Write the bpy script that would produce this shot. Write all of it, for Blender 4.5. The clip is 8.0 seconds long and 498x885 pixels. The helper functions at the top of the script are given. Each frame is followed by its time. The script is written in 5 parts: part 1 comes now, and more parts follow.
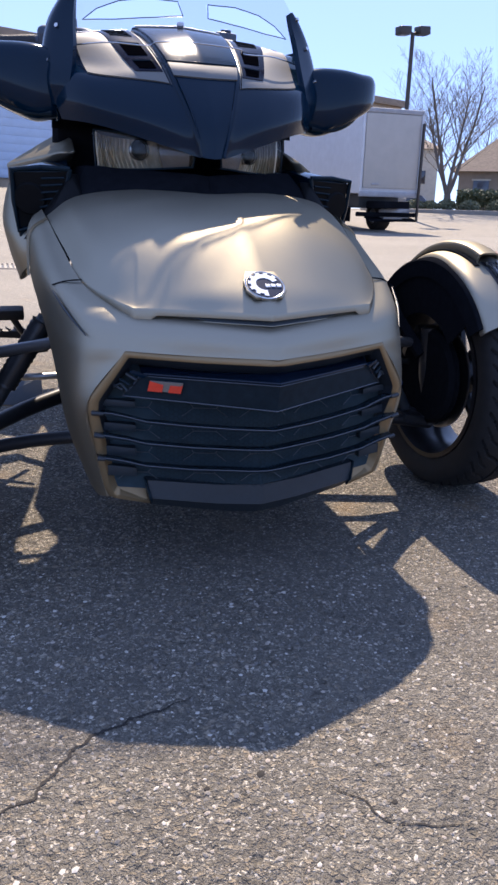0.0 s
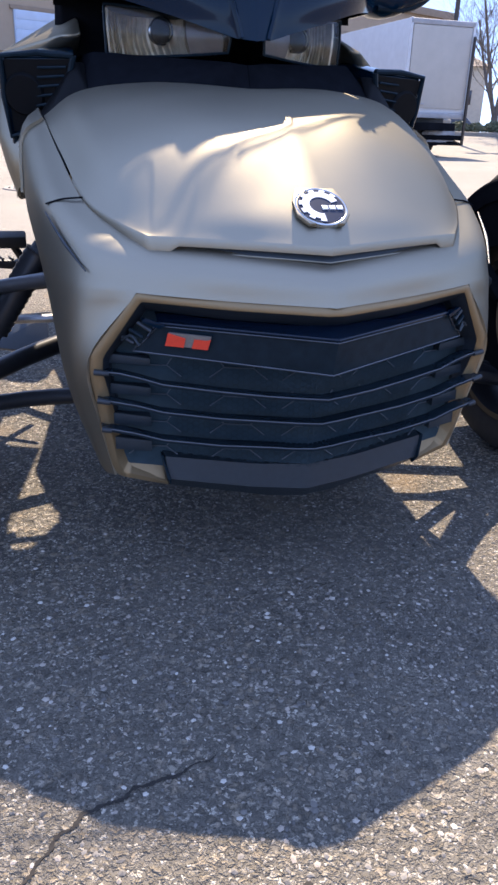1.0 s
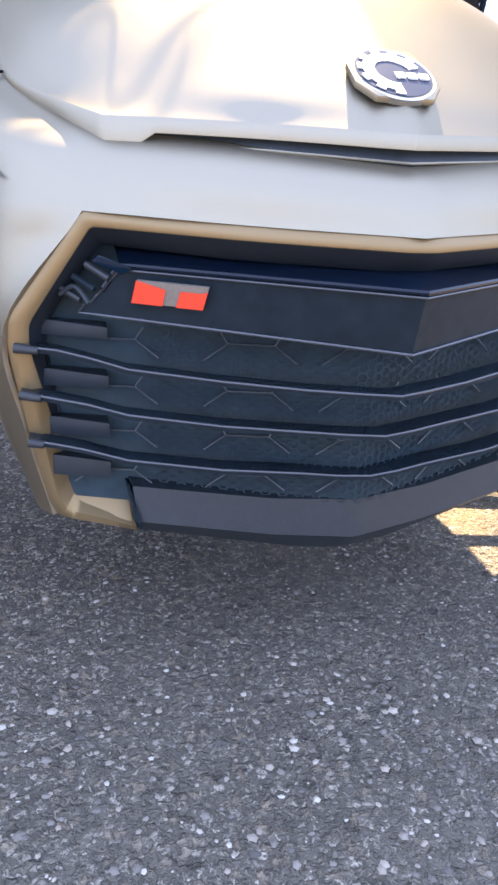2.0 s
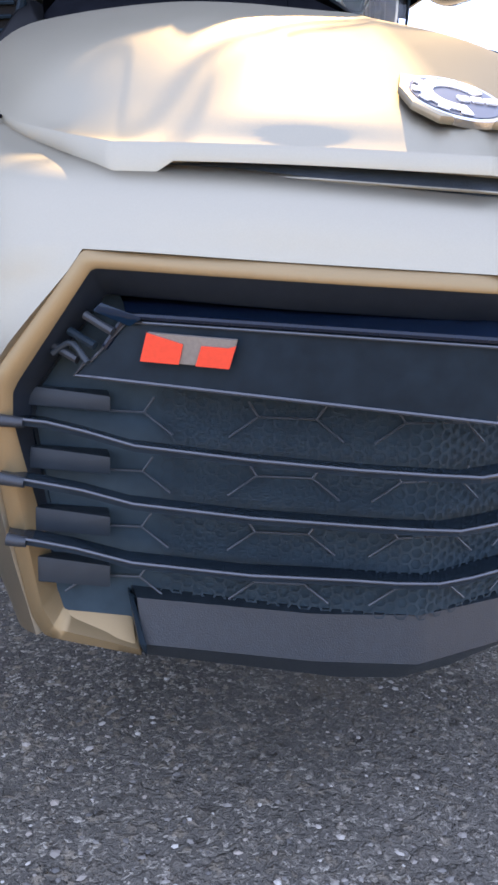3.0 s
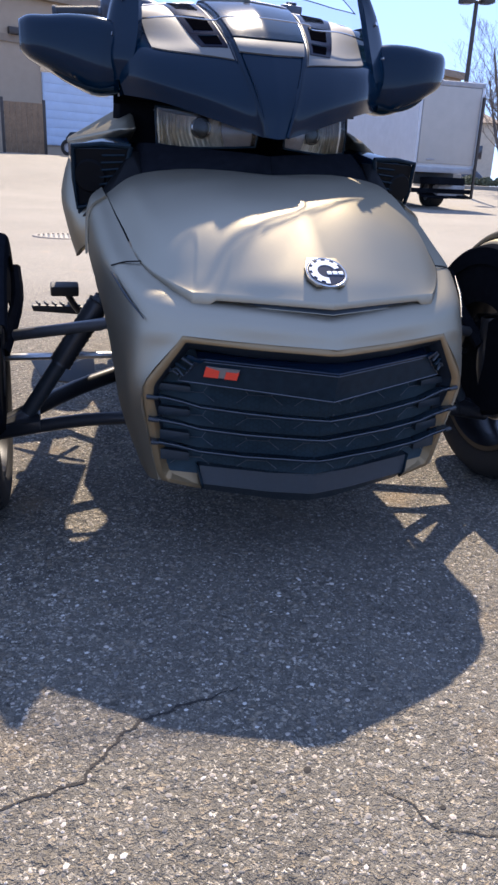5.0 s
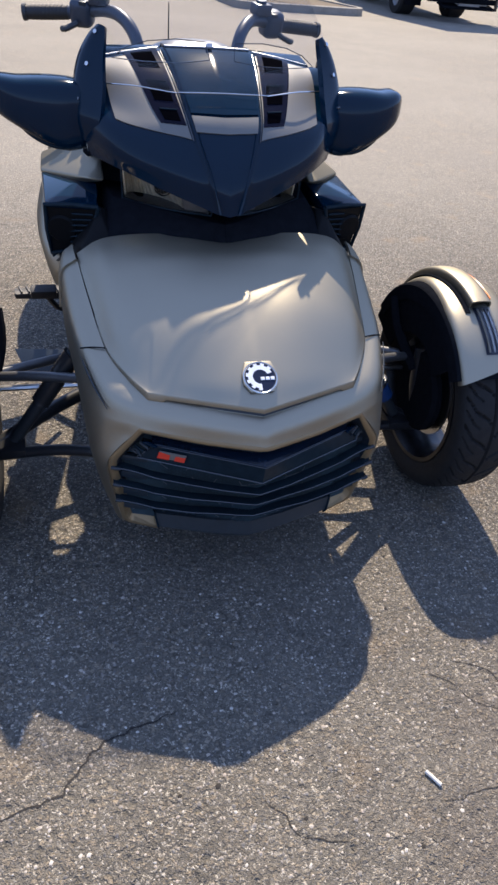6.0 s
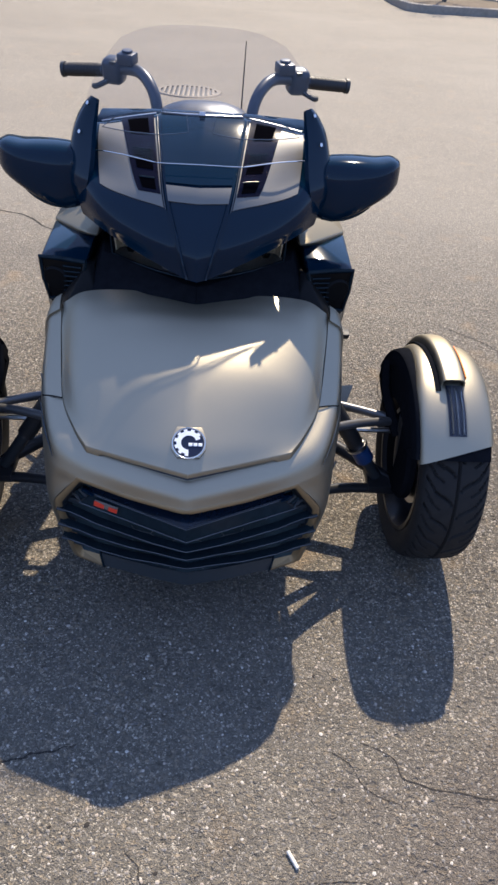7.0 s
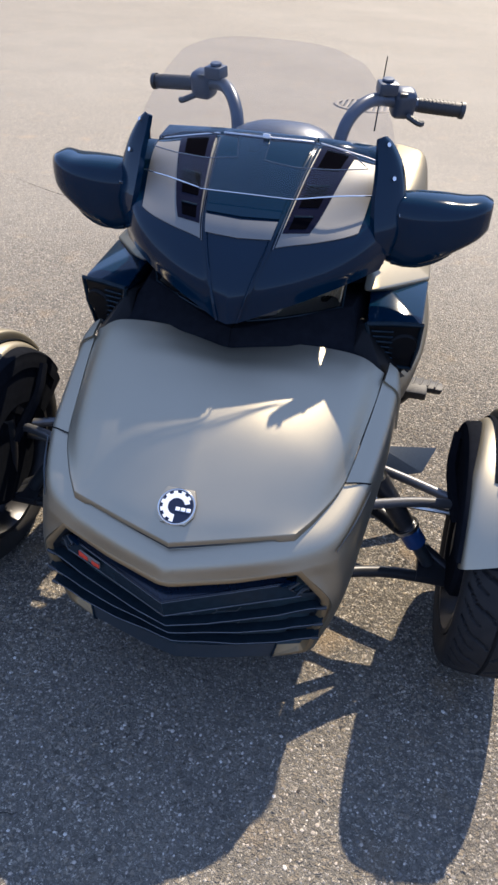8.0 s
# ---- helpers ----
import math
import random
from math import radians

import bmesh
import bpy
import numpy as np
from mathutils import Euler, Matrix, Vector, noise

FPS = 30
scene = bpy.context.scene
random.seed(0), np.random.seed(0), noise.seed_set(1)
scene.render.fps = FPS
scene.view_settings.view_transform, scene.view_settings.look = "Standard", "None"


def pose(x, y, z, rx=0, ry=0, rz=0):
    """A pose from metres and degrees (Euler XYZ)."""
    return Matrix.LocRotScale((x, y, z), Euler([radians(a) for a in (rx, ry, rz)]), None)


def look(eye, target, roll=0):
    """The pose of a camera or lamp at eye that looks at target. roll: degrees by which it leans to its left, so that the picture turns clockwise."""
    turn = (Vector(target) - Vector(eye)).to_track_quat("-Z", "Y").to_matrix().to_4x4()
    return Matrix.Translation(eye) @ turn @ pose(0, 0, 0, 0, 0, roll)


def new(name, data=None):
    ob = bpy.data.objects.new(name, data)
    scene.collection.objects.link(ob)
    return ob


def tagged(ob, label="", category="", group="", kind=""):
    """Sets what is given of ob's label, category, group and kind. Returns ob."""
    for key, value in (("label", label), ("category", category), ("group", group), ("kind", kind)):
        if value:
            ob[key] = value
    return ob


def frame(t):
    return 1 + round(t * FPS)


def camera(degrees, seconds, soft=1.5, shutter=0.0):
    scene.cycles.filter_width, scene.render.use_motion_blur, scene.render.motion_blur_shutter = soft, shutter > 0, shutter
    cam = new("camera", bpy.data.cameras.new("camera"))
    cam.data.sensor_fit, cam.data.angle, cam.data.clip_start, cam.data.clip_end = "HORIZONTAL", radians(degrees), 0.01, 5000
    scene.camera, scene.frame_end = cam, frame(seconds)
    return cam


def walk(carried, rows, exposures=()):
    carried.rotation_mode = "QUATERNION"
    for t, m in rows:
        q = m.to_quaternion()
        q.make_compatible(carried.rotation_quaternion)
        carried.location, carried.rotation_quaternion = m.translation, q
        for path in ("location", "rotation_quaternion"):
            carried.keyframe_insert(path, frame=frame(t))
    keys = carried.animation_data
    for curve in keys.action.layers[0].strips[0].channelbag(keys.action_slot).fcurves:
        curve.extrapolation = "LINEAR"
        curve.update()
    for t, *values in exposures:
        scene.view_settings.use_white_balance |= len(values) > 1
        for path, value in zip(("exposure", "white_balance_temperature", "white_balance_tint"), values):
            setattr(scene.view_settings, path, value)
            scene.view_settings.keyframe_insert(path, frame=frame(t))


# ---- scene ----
cam = camera(37.3, 8.0, 2.7)
PATH = [
    (0, (-0.442, -1.562, 0.694), (0.101, 0.063, 0.144), 1.44),
    (0.5, (-0.457, -1.566, 0.690), (0.031, 0.069, 0.119), 2.32),
    (0.8, (-0.409, -1.475, 0.689), (0.039, 0.143, 0.040), 1.84),
    (1, (-0.372, -1.274, 0.656), (0.091, 0.315, -0.052), 1.84),
    (1.2, (-0.353, -1.146, 0.632), (0.123, 0.410, -0.137), 2.18),
    (2.3, (-0.285, -0.870, 0.449), (0.217, 0.761, -0.122), 2.60),
    (2.5, (-0.281, -0.849, 0.431), (0.191, 0.815, -0.069), 1.99),
    (3, (-0.277, -0.791, 0.429), (0.212, 0.901, 0.059), 2.26),
    (3.5, (-0.288, -0.884, 0.472), (0.151, 0.800, 0.008), 2.04),
    (4, (-0.336, -1.140, 0.630), (0.028, 0.470, -0.089), 1.33),
    (4.2, (-0.397, -1.247, 0.677), (0.013, 0.353, -0.038), 1.06),
    (5.3, (-0.462, -1.562, 0.741), (-0.018, 0.079, 0.149), 2.67),
    (5.5, (-0.450, -1.561, 0.857), (0.015, 0.027, 0.147), 2.27),
    (6, (-0.397, -1.589, 1.293), (0.033, -0.155, 0.294), 5.02),
    (6.5, (-0.133, -1.636, 1.434), (0.074, -0.145, 0.447), 1.35),
    (7, (0.043, -1.611, 1.477), (0.141, -0.136, 0.449), 4.13),
    (7.5, (0.180, -1.439, 1.458), (0.149, 0.013, 0.395), 6.19),
    (8, (0.340, -1.335, 1.470), (0.049, 0.112, 0.440), 3.42),
]
walk(cam, [(t, look(eye, target, roll)) for t, eye, target, roll in PATH],
     [(0, 1.29, 6200, 15), (0.8, 1.29, 6200, 15), (1.0, 1.75, 6300, 14), (1.2, 2.0, 6600, 14), (2.3, 3.3, 8300, 15), (3.0, 3.05, 8300, 14),
      (3.5, 2.95, 7950, 15), (4.0, 2.2, 6700, 14), (4.2, 1.75, 6450, 13), (5.3, 1.40, 6150, 13), (6, 1.18, 6250, 11), (7, 1.17, 6300, 10), (8, 1.40, 6300, 9)])

# ---- world ----
SUN_DIR = Vector((0.25, 0.865, 1.0)).normalized()
world = bpy.data.worlds.new("sky")
scene.world = world
world.use_nodes = True
wn = world.node_tree
sky = wn.nodes.new("ShaderNodeTexSky")
sky.sky_type, sky.sun_disc = "NISHITA", False
sky.sun_elevation = math.asin(SUN_DIR.z)
sky.sun_rotation = math.atan2(SUN_DIR.x, SUN_DIR.y)
sky.air_density, sky.dust_density, sky.ozone_density = 0.5, 0.0, 3.0
# clear air over a thin even veil of haze
wn.links.new(sky.outputs[0], wn.nodes["Background"].inputs[0])
wn.nodes["Background"].inputs[1].default_value = 0.0345
haze, both_skies = wn.nodes.new("ShaderNodeBackground"), wn.nodes.new("ShaderNodeAddShader")
haze.inputs[0].default_value, haze.inputs[1].default_value = (0.37, 0.51, 0.90, 1), 0.49
wn.links.new(wn.nodes["Background"].outputs[0], both_skies.inputs[0])
wn.links.new(haze.outputs[0], both_skies.inputs[1])
wn.links.new(both_skies.outputs[0], wn.nodes["World Output"].inputs[0])
sun_data = bpy.data.lights.new("sun", "SUN")
sun_data.energy, sun_data.angle, sun_data.color = 4.15, radians(0.55), (1.0, 0.84, 0.63)
sun = new("sun", sun_data)
sun.matrix_world = look(SUN_DIR * 30, (0, 0, 0))


# ---- materials ----
def mat(name, col, rough=0.5, metal=0.0, var=0.12, scale=40.0, bump=0.0, bscale=200.0, coat=0.0, spec=0.5, rvar=0.0, col2=None, big=3.0, edge=1.0):
    """A surface with grain at two scales, in object metres."""
    m = bpy.data.materials.new(name)
    m.use_nodes = True
    t = m.node_tree
    n, l, p = t.nodes, t.links, t.nodes["Principled BSDF"]
    p.inputs["Roughness"].default_value = rough
    p.inputs["Metallic"].default_value = metal
    p.inputs["Specular IOR Level"].default_value = spec
    p.inputs["Coat Weight"].default_value = coat
    p.inputs["Specular Tint"].default_value = (edge, edge, edge * 1.04, 1)
    p.inputs["Coat Roughness"].default_value = 0.03
    co = n.new("ShaderNodeTexCoord")
    a, b = n.new("ShaderNodeTexNoise"), n.new("ShaderNodeTexNoise")
    a.inputs["Scale"].default_value, b.inputs["Scale"].default_value = scale, big
    a.inputs["Detail"].default_value = b.inputs["Detail"].default_value = 5
    l.new(co.outputs["Object"], a.inputs["Vector"])
    l.new(co.outputs["Object"], b.inputs["Vector"])
    add = n.new("ShaderNodeMath")
    add.operation = "ADD"
    l.new(a.outputs[0], add.inputs[0])
    l.new(b.outputs[0], add.inputs[1])
    ramp = n.new("ShaderNodeMapRange")
    ramp.inputs[1].default_value, ramp.inputs[2].default_value = 0.6, 1.4
    l.new(add.outputs[0], ramp.inputs[0])
    mix = n.new("ShaderNodeMix")
    mix.data_type = "RGBA"
    c2 = col2 or tuple(min(1, c * (1 + var)) for c in col)
    c1 = col if col2 else tuple(c * (1 - var) for c in col)
    mix.inputs[6].default_value, mix.inputs[7].default_value = (*c1, 1), (*c2, 1)
    l.new(ramp.outputs[0], mix.inputs[0])
    l.new(mix.outputs[2], p.inputs["Base Color"])
    if rvar:
        rr = n.new("ShaderNodeMapRange")
        rr.inputs[3].default_value, rr.inputs[4].default_value = max(0, rough - rvar), rough + rvar
        l.new(ramp.outputs[0], rr.inputs[0])
        l.new(rr.outputs[0], p.inputs["Roughness"])
    if bump:
        f = n.new("ShaderNodeTexNoise")
        f.inputs["Scale"].default_value, f.inputs["Detail"].default_value = bscale, 4
        l.new(co.outputs["Object"], f.inputs["Vector"])
        bp = n.new("ShaderNodeBump")
        bp.inputs["Strength"].default_value, bp.inputs["Distance"].default_value = bump, 0.002
        l.new(f.outputs[0], bp.inputs["Height"])
        l.new(bp.outputs[0], p.inputs["Normal"])
    return m


TITAN = mat("satin_titanium_paint", (0.342, 0.309, 0.242), 0.44, 0.92, 0.05, 900, 0.06, 1500, rvar=0.03, big=5, edge=0.15)
SILVER = mat("silver_paint", (0.145, 0.141, 0.131), 0.52, 0.22, 0.05, 900, 0.03, 1500, coat=0.08)
NAVY = mat("navy_gloss_paint", (0.0014, 0.0125, 0.029), 0.12, 0.0, 0.15, 600, coat=0.3, rvar=0.03, spec=0.06)
GLOSS = mat("gloss_black_plastic", (0.012, 0.021, 0.029), 0.22, 0.0, 0.3, 60, rvar=0.04, spec=0.07)
PLASTIC = mat("black_plastic", (0.019, 0.024, 0.029), 0.48, 0.0, 0.3, 120, 0.2, 900, rvar=0.08)
CHIN = mat("grey_plastic", (0.017, 0.025, 0.032), 0.42, 0.0, 0.2, 120, 0.2, 900)
LIP = mat("dark_lip_plastic", (0.016, 0.021, 0.028), 0.45, 0.0, 0.2, 120, spec=0.3)
BOWL = mat("signal_bowl_grey", (0.02, 0.026, 0.045), 0.3, 0.5, 0.2, 90)
DARK = mat("soot_black", (0.009, 0.010, 0.013), 0.8, 0.0, 0.3, 60, spec=0.0)
LEDGE = mat("dark_navy_ledge", (0.0030, 0.0085, 0.019), 0.2, 0.0, 0.2, 80, spec=0.35)
GRILLE = mat("grille_backing", (0.030, 0.050, 0.063), 0.6, 0.0, 0.25, 60, spec=0.1)
PLATE = mat("grille_plate", (0.022, 0.030, 0.037), 0.45, 0.0, 0.2, 60, spec=0.3)
WIRE = mat("grille_wire", (0.066, 0.075, 0.085), 0.4, 0.2, 0.2, 90)
EDGE = mat("bar_edge_trim", (0.082, 0.088, 0.098), 0.24, 0.5, 0.1, 90)
TYRE = mat("tyre_rubber", (0.010, 0.010, 0.011), 0.75, 0.0, 0.35, 50, 0.3, 500, col2=(0.022, 0.021, 0.020), spec=0.25)
RIM = mat("black_rim", (0.010, 0.010, 0.012), 0.3, 0.2, 0.2, 80, spec=0.3)
BARMETAL = mat("slate_handlebar_paint", (0.050, 0.062, 0.086), 0.38, 0.4, 0.15, 120)
STEEL = mat("steel", (0.55, 0.55, 0.56), 0.28, 1.0, 0.15, 120, 0.1, 700)
ARM = mat("grey_arm_paint", (0.13, 0.132, 0.14), 0.36, 0.55, 0.12, 90, 0.1, 700)
ARMB = mat("black_arm_paint", (0.022, 0.023, 0.026), 0.35, 0.2, 0.2, 90)
BLUE = mat("blue_spring_label", (0.012, 0.045, 0.15), 0.4)
RED = mat("red_tag", (0.75, 0.055, 0.025), 0.4, 0.0, 0.1, 300)
TAGGREY = mat("grey_tag", (0.20, 0.18, 0.16), 0.45, 0.2, 0.2, 400)
WHITE = mat("white_print", (0.75, 0.77, 0.80), 0.35)
CHROME = mat("chrome", (0.60, 0.60, 0.60), 0.16, 1.0, 0.05, 200)
BADGE = mat("badge_navy", (0.008, 0.013, 0.034), 0.3, 0.0, 0.1, 200, coat=0.2, spec=0.2)
RUBBER = mat("rubber_grip", (0.014, 0.014, 0.015), 0.55, 0.0, 0.3, 150, 0.4, 600)
SEAT = mat("seat_vinyl", (0.02, 0.02, 0.021), 0.5, 0.0, 0.2, 60, 0.4, 400)
AMBER = mat("amber_reflector", (0.85, 0.25, 0.03), 0.2, coat=1.0)
MIRROR = mat("mirror_glass", (0.85, 0.86, 0.88), 0.03, 1.0, 0.01)
REFLECTOR = mat("headlight_reflector", (0.62, 0.53, 0.38), 0.34, 0.50, 0.45, 70, rvar=0.08)
# rim and feet: the warm reflection of sunlit ground is put into the colour
RIM_REFLECT = mat("rim_warm_reflection_paint", (0.27, 0.19, 0.10), 0.46, 0.60, 0.05, 900, 0.06, 1500, rvar=0.03, big=5)
COMB = mat("grille_mesh", (0.023, 0.038, 0.048), 0.6, 0.0, 0.25, 60, spec=0.15)


def glass(name, col, rough=0.0, mixin=0.04, power=5.0):
    """A thin clear sheet: mostly see-through, with a gloss that grows at grazing view."""
    m = bpy.data.materials.new(name)
    m.use_nodes = True
    t = m.node_tree
    n, l = t.nodes, t.links
    n.remove(n["Principled BSDF"])
    tr, gl, lw, mx = n.new("ShaderNodeBsdfTransparent"), n.new("ShaderNodeBsdfGlossy"), n.new("ShaderNodeLayerWeight"), n.new("ShaderNodeMixShader")
    tr.inputs[0].default_value = (*col, 1)
    gl.inputs["Roughness"].default_value = 0.02 + rough
    fr = n.new("ShaderNodeMath")
    fr.operation = "POWER"
    fr.inputs[1].default_value = power
    l.new(lw.outputs["Facing"], fr.inputs[0])
    ad = n.new("ShaderNodeMath")
    ad.operation = "ADD"
    ad.inputs[1].default_value = mixin
    ns = n.new("ShaderNodeTexNoise")
    ns.inputs["Scale"].default_value = 30
    ml = n.new("ShaderNodeMath")
    ml.operation = "MULTIPLY"
    l.new(ns.outputs[0], ml.inputs[0])
    ml.inputs[1].default_value = 0.015
    a2 = n.new("ShaderNodeMath")
    l.new(fr.outputs[0], ad.inputs[0])
    l.new(ad.outputs[0], a2.inputs[0])
    l.new(ml.outputs[0], a2.inputs[1])
    l.new(a2.outputs[0], mx.inputs[0])
    l.new(tr.outputs[0], mx.inputs[1])
    l.new(gl.outputs[0], mx.inputs[2])
    l.new(mx.outputs[0], n["Material Output"].inputs[0])
    return m


SHIELD = glass("windscreen_clear", (0.92, 0.92, 0.93), 0.0, 0.01, 16.0)
CELL = mat("headlight_inner_cell", (0.16, 0.14, 0.125), 0.4, 0.2, 0.25, 60)
LENS = glass("clear_lens", (0.92, 0.92, 0.92), 0.02, 0.012, 7.0)
# near-black that stands for the shade inside the cowl vents
VENT_SHADE = mat("vent_shade_black", (0.002, 0.002, 0.003), 0.9, spec=0.0)
PODBLACK = mat("pod_black_plastic", (0.0045, 0.005, 0.006), 0.5, 0.0, 0.3, 80, spec=0.12)
VENT = mat("vent_plum_plastic", (0.0060, 0.0062, 0.015), 0.13, 0.0, 0.2, 80, spec=0.06)
WINDOW = mat("dark_window", (0.03, 0.035, 0.045), 0.08, 0.0, 0.2, 2, coat=0.6)


def asphalt_material():
    m = bpy.data.materials.new("asphalt")
    m.use_nodes = True
    t = m.node_tree
    n, l, p = t.nodes, t.links, t.nodes["Principled BSDF"]
    co = n.new("ShaderNodeTexCoord")

    def tex(kind, scale, **kw):
        x = n.new(kind)
        x.inputs["Scale"].default_value = scale
        if "detail" in kw:
            x.inputs["Detail"].default_value = kw["detail"]
        l.new(co.outputs["Object"], x.inputs["Vector"])
        return x

    def math_(op, a, b):
        x = n.new("ShaderNodeMath")
        x.operation = op
        for i, v in enumerate((a, b)):
            if isinstance(v, (int, float)):
                x.inputs[i].default_value = v
            else:
                l.new(v, x.inputs[i])
        return x.outputs[0]

    def rng(v, a, b, c=0.0, d=1.0):
        x = n.new("ShaderNodeMapRange")
        for i, q in zip((1, 2, 3, 4), (a, b, c, d)):
            x.inputs[i].default_value = q
        l.new(v, x.inputs[0])
        return x.outputs[0]

    def blend(f, a, b):
        x = n.new("ShaderNodeMix")
        x.data_type = "RGBA"
        if isinstance(f, float):
            x.inputs[0].default_value = f
        else:
            l.new(f, x.inputs[0])
        for i, v in ((6, a), (7, b)):
            if isinstance(v, tuple):
                x.inputs[i].default_value = (*v, 1)
            else:
                l.new(v, x.inputs[i])
        return x.outputs[2]

    v1 = tex("ShaderNodeTexVoronoi", 92.0)
    v2 = tex("ShaderNodeTexVoronoi", 225.0)
    warp = tex("ShaderNodeTexNoise", 130.0, detail=3)
    off = n.new("ShaderNodeVectorMath")
    off.operation = "SUBTRACT"
    off.inputs[1].default_value = (0.5, 0.5, 0.5)
    l.new(warp.outputs["Color"], off.inputs[0])
    scl = n.new("ShaderNodeVectorMath")
    scl.operation = "SCALE"
    scl.inputs["Scale"].default_value = 0.018
    l.new(off.outputs[0], scl.inputs[0])
    put = n.new("ShaderNodeVectorMath")
    l.new(co.outputs["Object"], put.inputs[0])
    l.new(scl.outputs[0], put.inputs[1])
    for v in (v1, v2):
        v.distance = "MANHATTAN" if v == v1 else "EUCLIDEAN"
        l.new(put.outputs[0], v.inputs["Vector"])
    big = tex("ShaderNodeTexNoise", 0.35, detail=6)
    mid = tex("ShaderNodeTexNoise", 6.0, detail=5)
    fine = tex("ShaderNodeTexNoise", 700.0, detail=3)
    sep = n.new("ShaderNodeSeparateColor")
    l.new(v1.outputs["Color"], sep.inputs[0])
    sep2 = n.new("ShaderNodeSeparateColor")
    l.new(v2.outputs["Color"], sep2.inputs[0])
    # stones of many greys and browns in a dark binder
    tone = n.new("ShaderNodeValToRGB")
    r = tone.color_ramp
    r.elements[0].position, r.elements[0].color = 0.0, (0.055, 0.052, 0.048, 1)
    r.elements[1].position, r.elements[1].color = 1.0, (0.46, 0.405, 0.325, 1)
    for pos, c in ((0.30, (0.148, 0.128, 0.103)), (0.62, (0.235, 0.190, 0.138)), (0.80, (0.305, 0.244, 0.170)), (0.93, (0.37, 0.31, 0.235))):
        r.elements.new(pos).color = (*c, 1)
    l.new(sep.outputs[0], tone.inputs[0])
    tone2 = n.new("ShaderNodeValToRGB")
    tone2.color_ramp.elements[0].color = (0.034, 0.032, 0.030, 1)
    tone2.color_ramp.elements[1].color = (0.68, 0.62, 0.52, 1)
    tone2.color_ramp.elements.new(0.5).color = (0.108, 0.097, 0.083, 1)
    tone2.color_ramp.elements.new(0.80).color = (0.255, 0.225, 0.182, 1)
    tone2.color_ramp.elements.new(0.89).color = (0.47, 0.42, 0.345, 1)
    l.new(sep2.outputs[0], tone2.inputs[0])
    small = blend(rng(v2.outputs["Distance"], 0.45, 0.75), tone2.outputs[0], (0.038, 0.032, 0.026))
    has = rng(sep.outputs[1], 0.38, 0.42)
    stone = blend(has, small, tone.outputs[0])
    col = blend(rng(v1.outputs["Distance"], 0.50, 0.80), stone, small)
    # open pits where stones have come away
    v3 = tex("ShaderNodeTexVoronoi", 55.0)
    sep3 = n.new("ShaderNodeSeparateColor")
    l.new(v3.outputs["Color"], sep3.inputs[0])
    pit = math_("MULTIPLY", rng(sep3.outputs[0], 0.86, 0.90), rng(v3.outputs["Distance"], 0.22, 0.42, 1.0, 0.0))
    col = blend(math_("MULTIPLY", pit, 0.85), col, (0.028, 0.024, 0.020))
    col = blend(rng(mid.outputs[0], 0.40, 0.75, 0.0, 0.18), col, (0.27, 0.235, 0.185))
    # rusty and yellowish stains
    stain = tex("ShaderNodeTexNoise", 4.5, detail=6)
    col = blend(rng(stain.outputs[0], 0.60, 0.72, 0.0, 0.45), col, (0.31, 0.205, 0.10))
    # far off, sun-bleached and dusty in wide patches
    col = blend(rng(big.outputs[0], 0.40, 0.7, 0.05, 0.42), col, (0.285, 0.262, 0.220))
    # darker worn patches a stride wide
    wide = tex("ShaderNodeTexNoise", 1.1, detail=4)
    col = blend(rng(wide.outputs[0], 0.50, 0.66, 0.0, 0.36), col, (0.12, 0.108, 0.095))
    # colour blends paler along y, farther into the yard; relief softens there too
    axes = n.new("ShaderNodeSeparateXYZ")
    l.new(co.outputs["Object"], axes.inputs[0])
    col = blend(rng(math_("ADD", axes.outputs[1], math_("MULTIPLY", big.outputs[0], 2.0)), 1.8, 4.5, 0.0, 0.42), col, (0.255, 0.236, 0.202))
    # an older, darker patch with a ragged edge
    spot = n.new("ShaderNodeVectorMath")
    spot.operation = "DISTANCE"
    spot.inputs[1].default_value = (0.85, -1.25, 0)
    l.new(co.outputs["Object"], spot.inputs[0])
    edge = math_("ADD", spot.outputs["Value"], math_("MULTIPLY", mid.outputs[0], 0.5))
    col = blend(rng(edge, 0.65, 1.05, 0.50, 0.0), col, (0.115, 0.092, 0.078))
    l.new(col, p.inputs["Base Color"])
    p.inputs["Roughness"].default_value = 0.82
    p.inputs["Specular IOR Level"].default_value = 0.25
    h1 = rng(v1.outputs["Distance"], 0.35, 0.85, 1.0, 0.0)
    h = math_("MULTIPLY", h1, rng(sep.outputs[1], 0.3, 0.7, 0.35, 1.0))
    h = math_("ADD", h, math_("MULTIPLY", rng(v2.outputs["Distance"], 0.2, 0.7, 1.0, 0.0), 0.4))
    h = math_("ADD", h, math_("MULTIPLY", fine.outputs[0], 0.08))
    h = math_("SUBTRACT", h, math_("MULTIPLY", pit, 0.9))
    bp = n.new("ShaderNodeBump")
    bp.inputs["Strength"].default_value, bp.inputs["Distance"].default_value = 1.0, 0.0070
    l.new(rng(axes.outputs[1], 0.3, 4.0, 1.0, 0.4), bp.inputs["Strength"])
    l.new(h, bp.inputs["Height"])
    l.new(bp.outputs[0], p.inputs["Normal"])
    return m


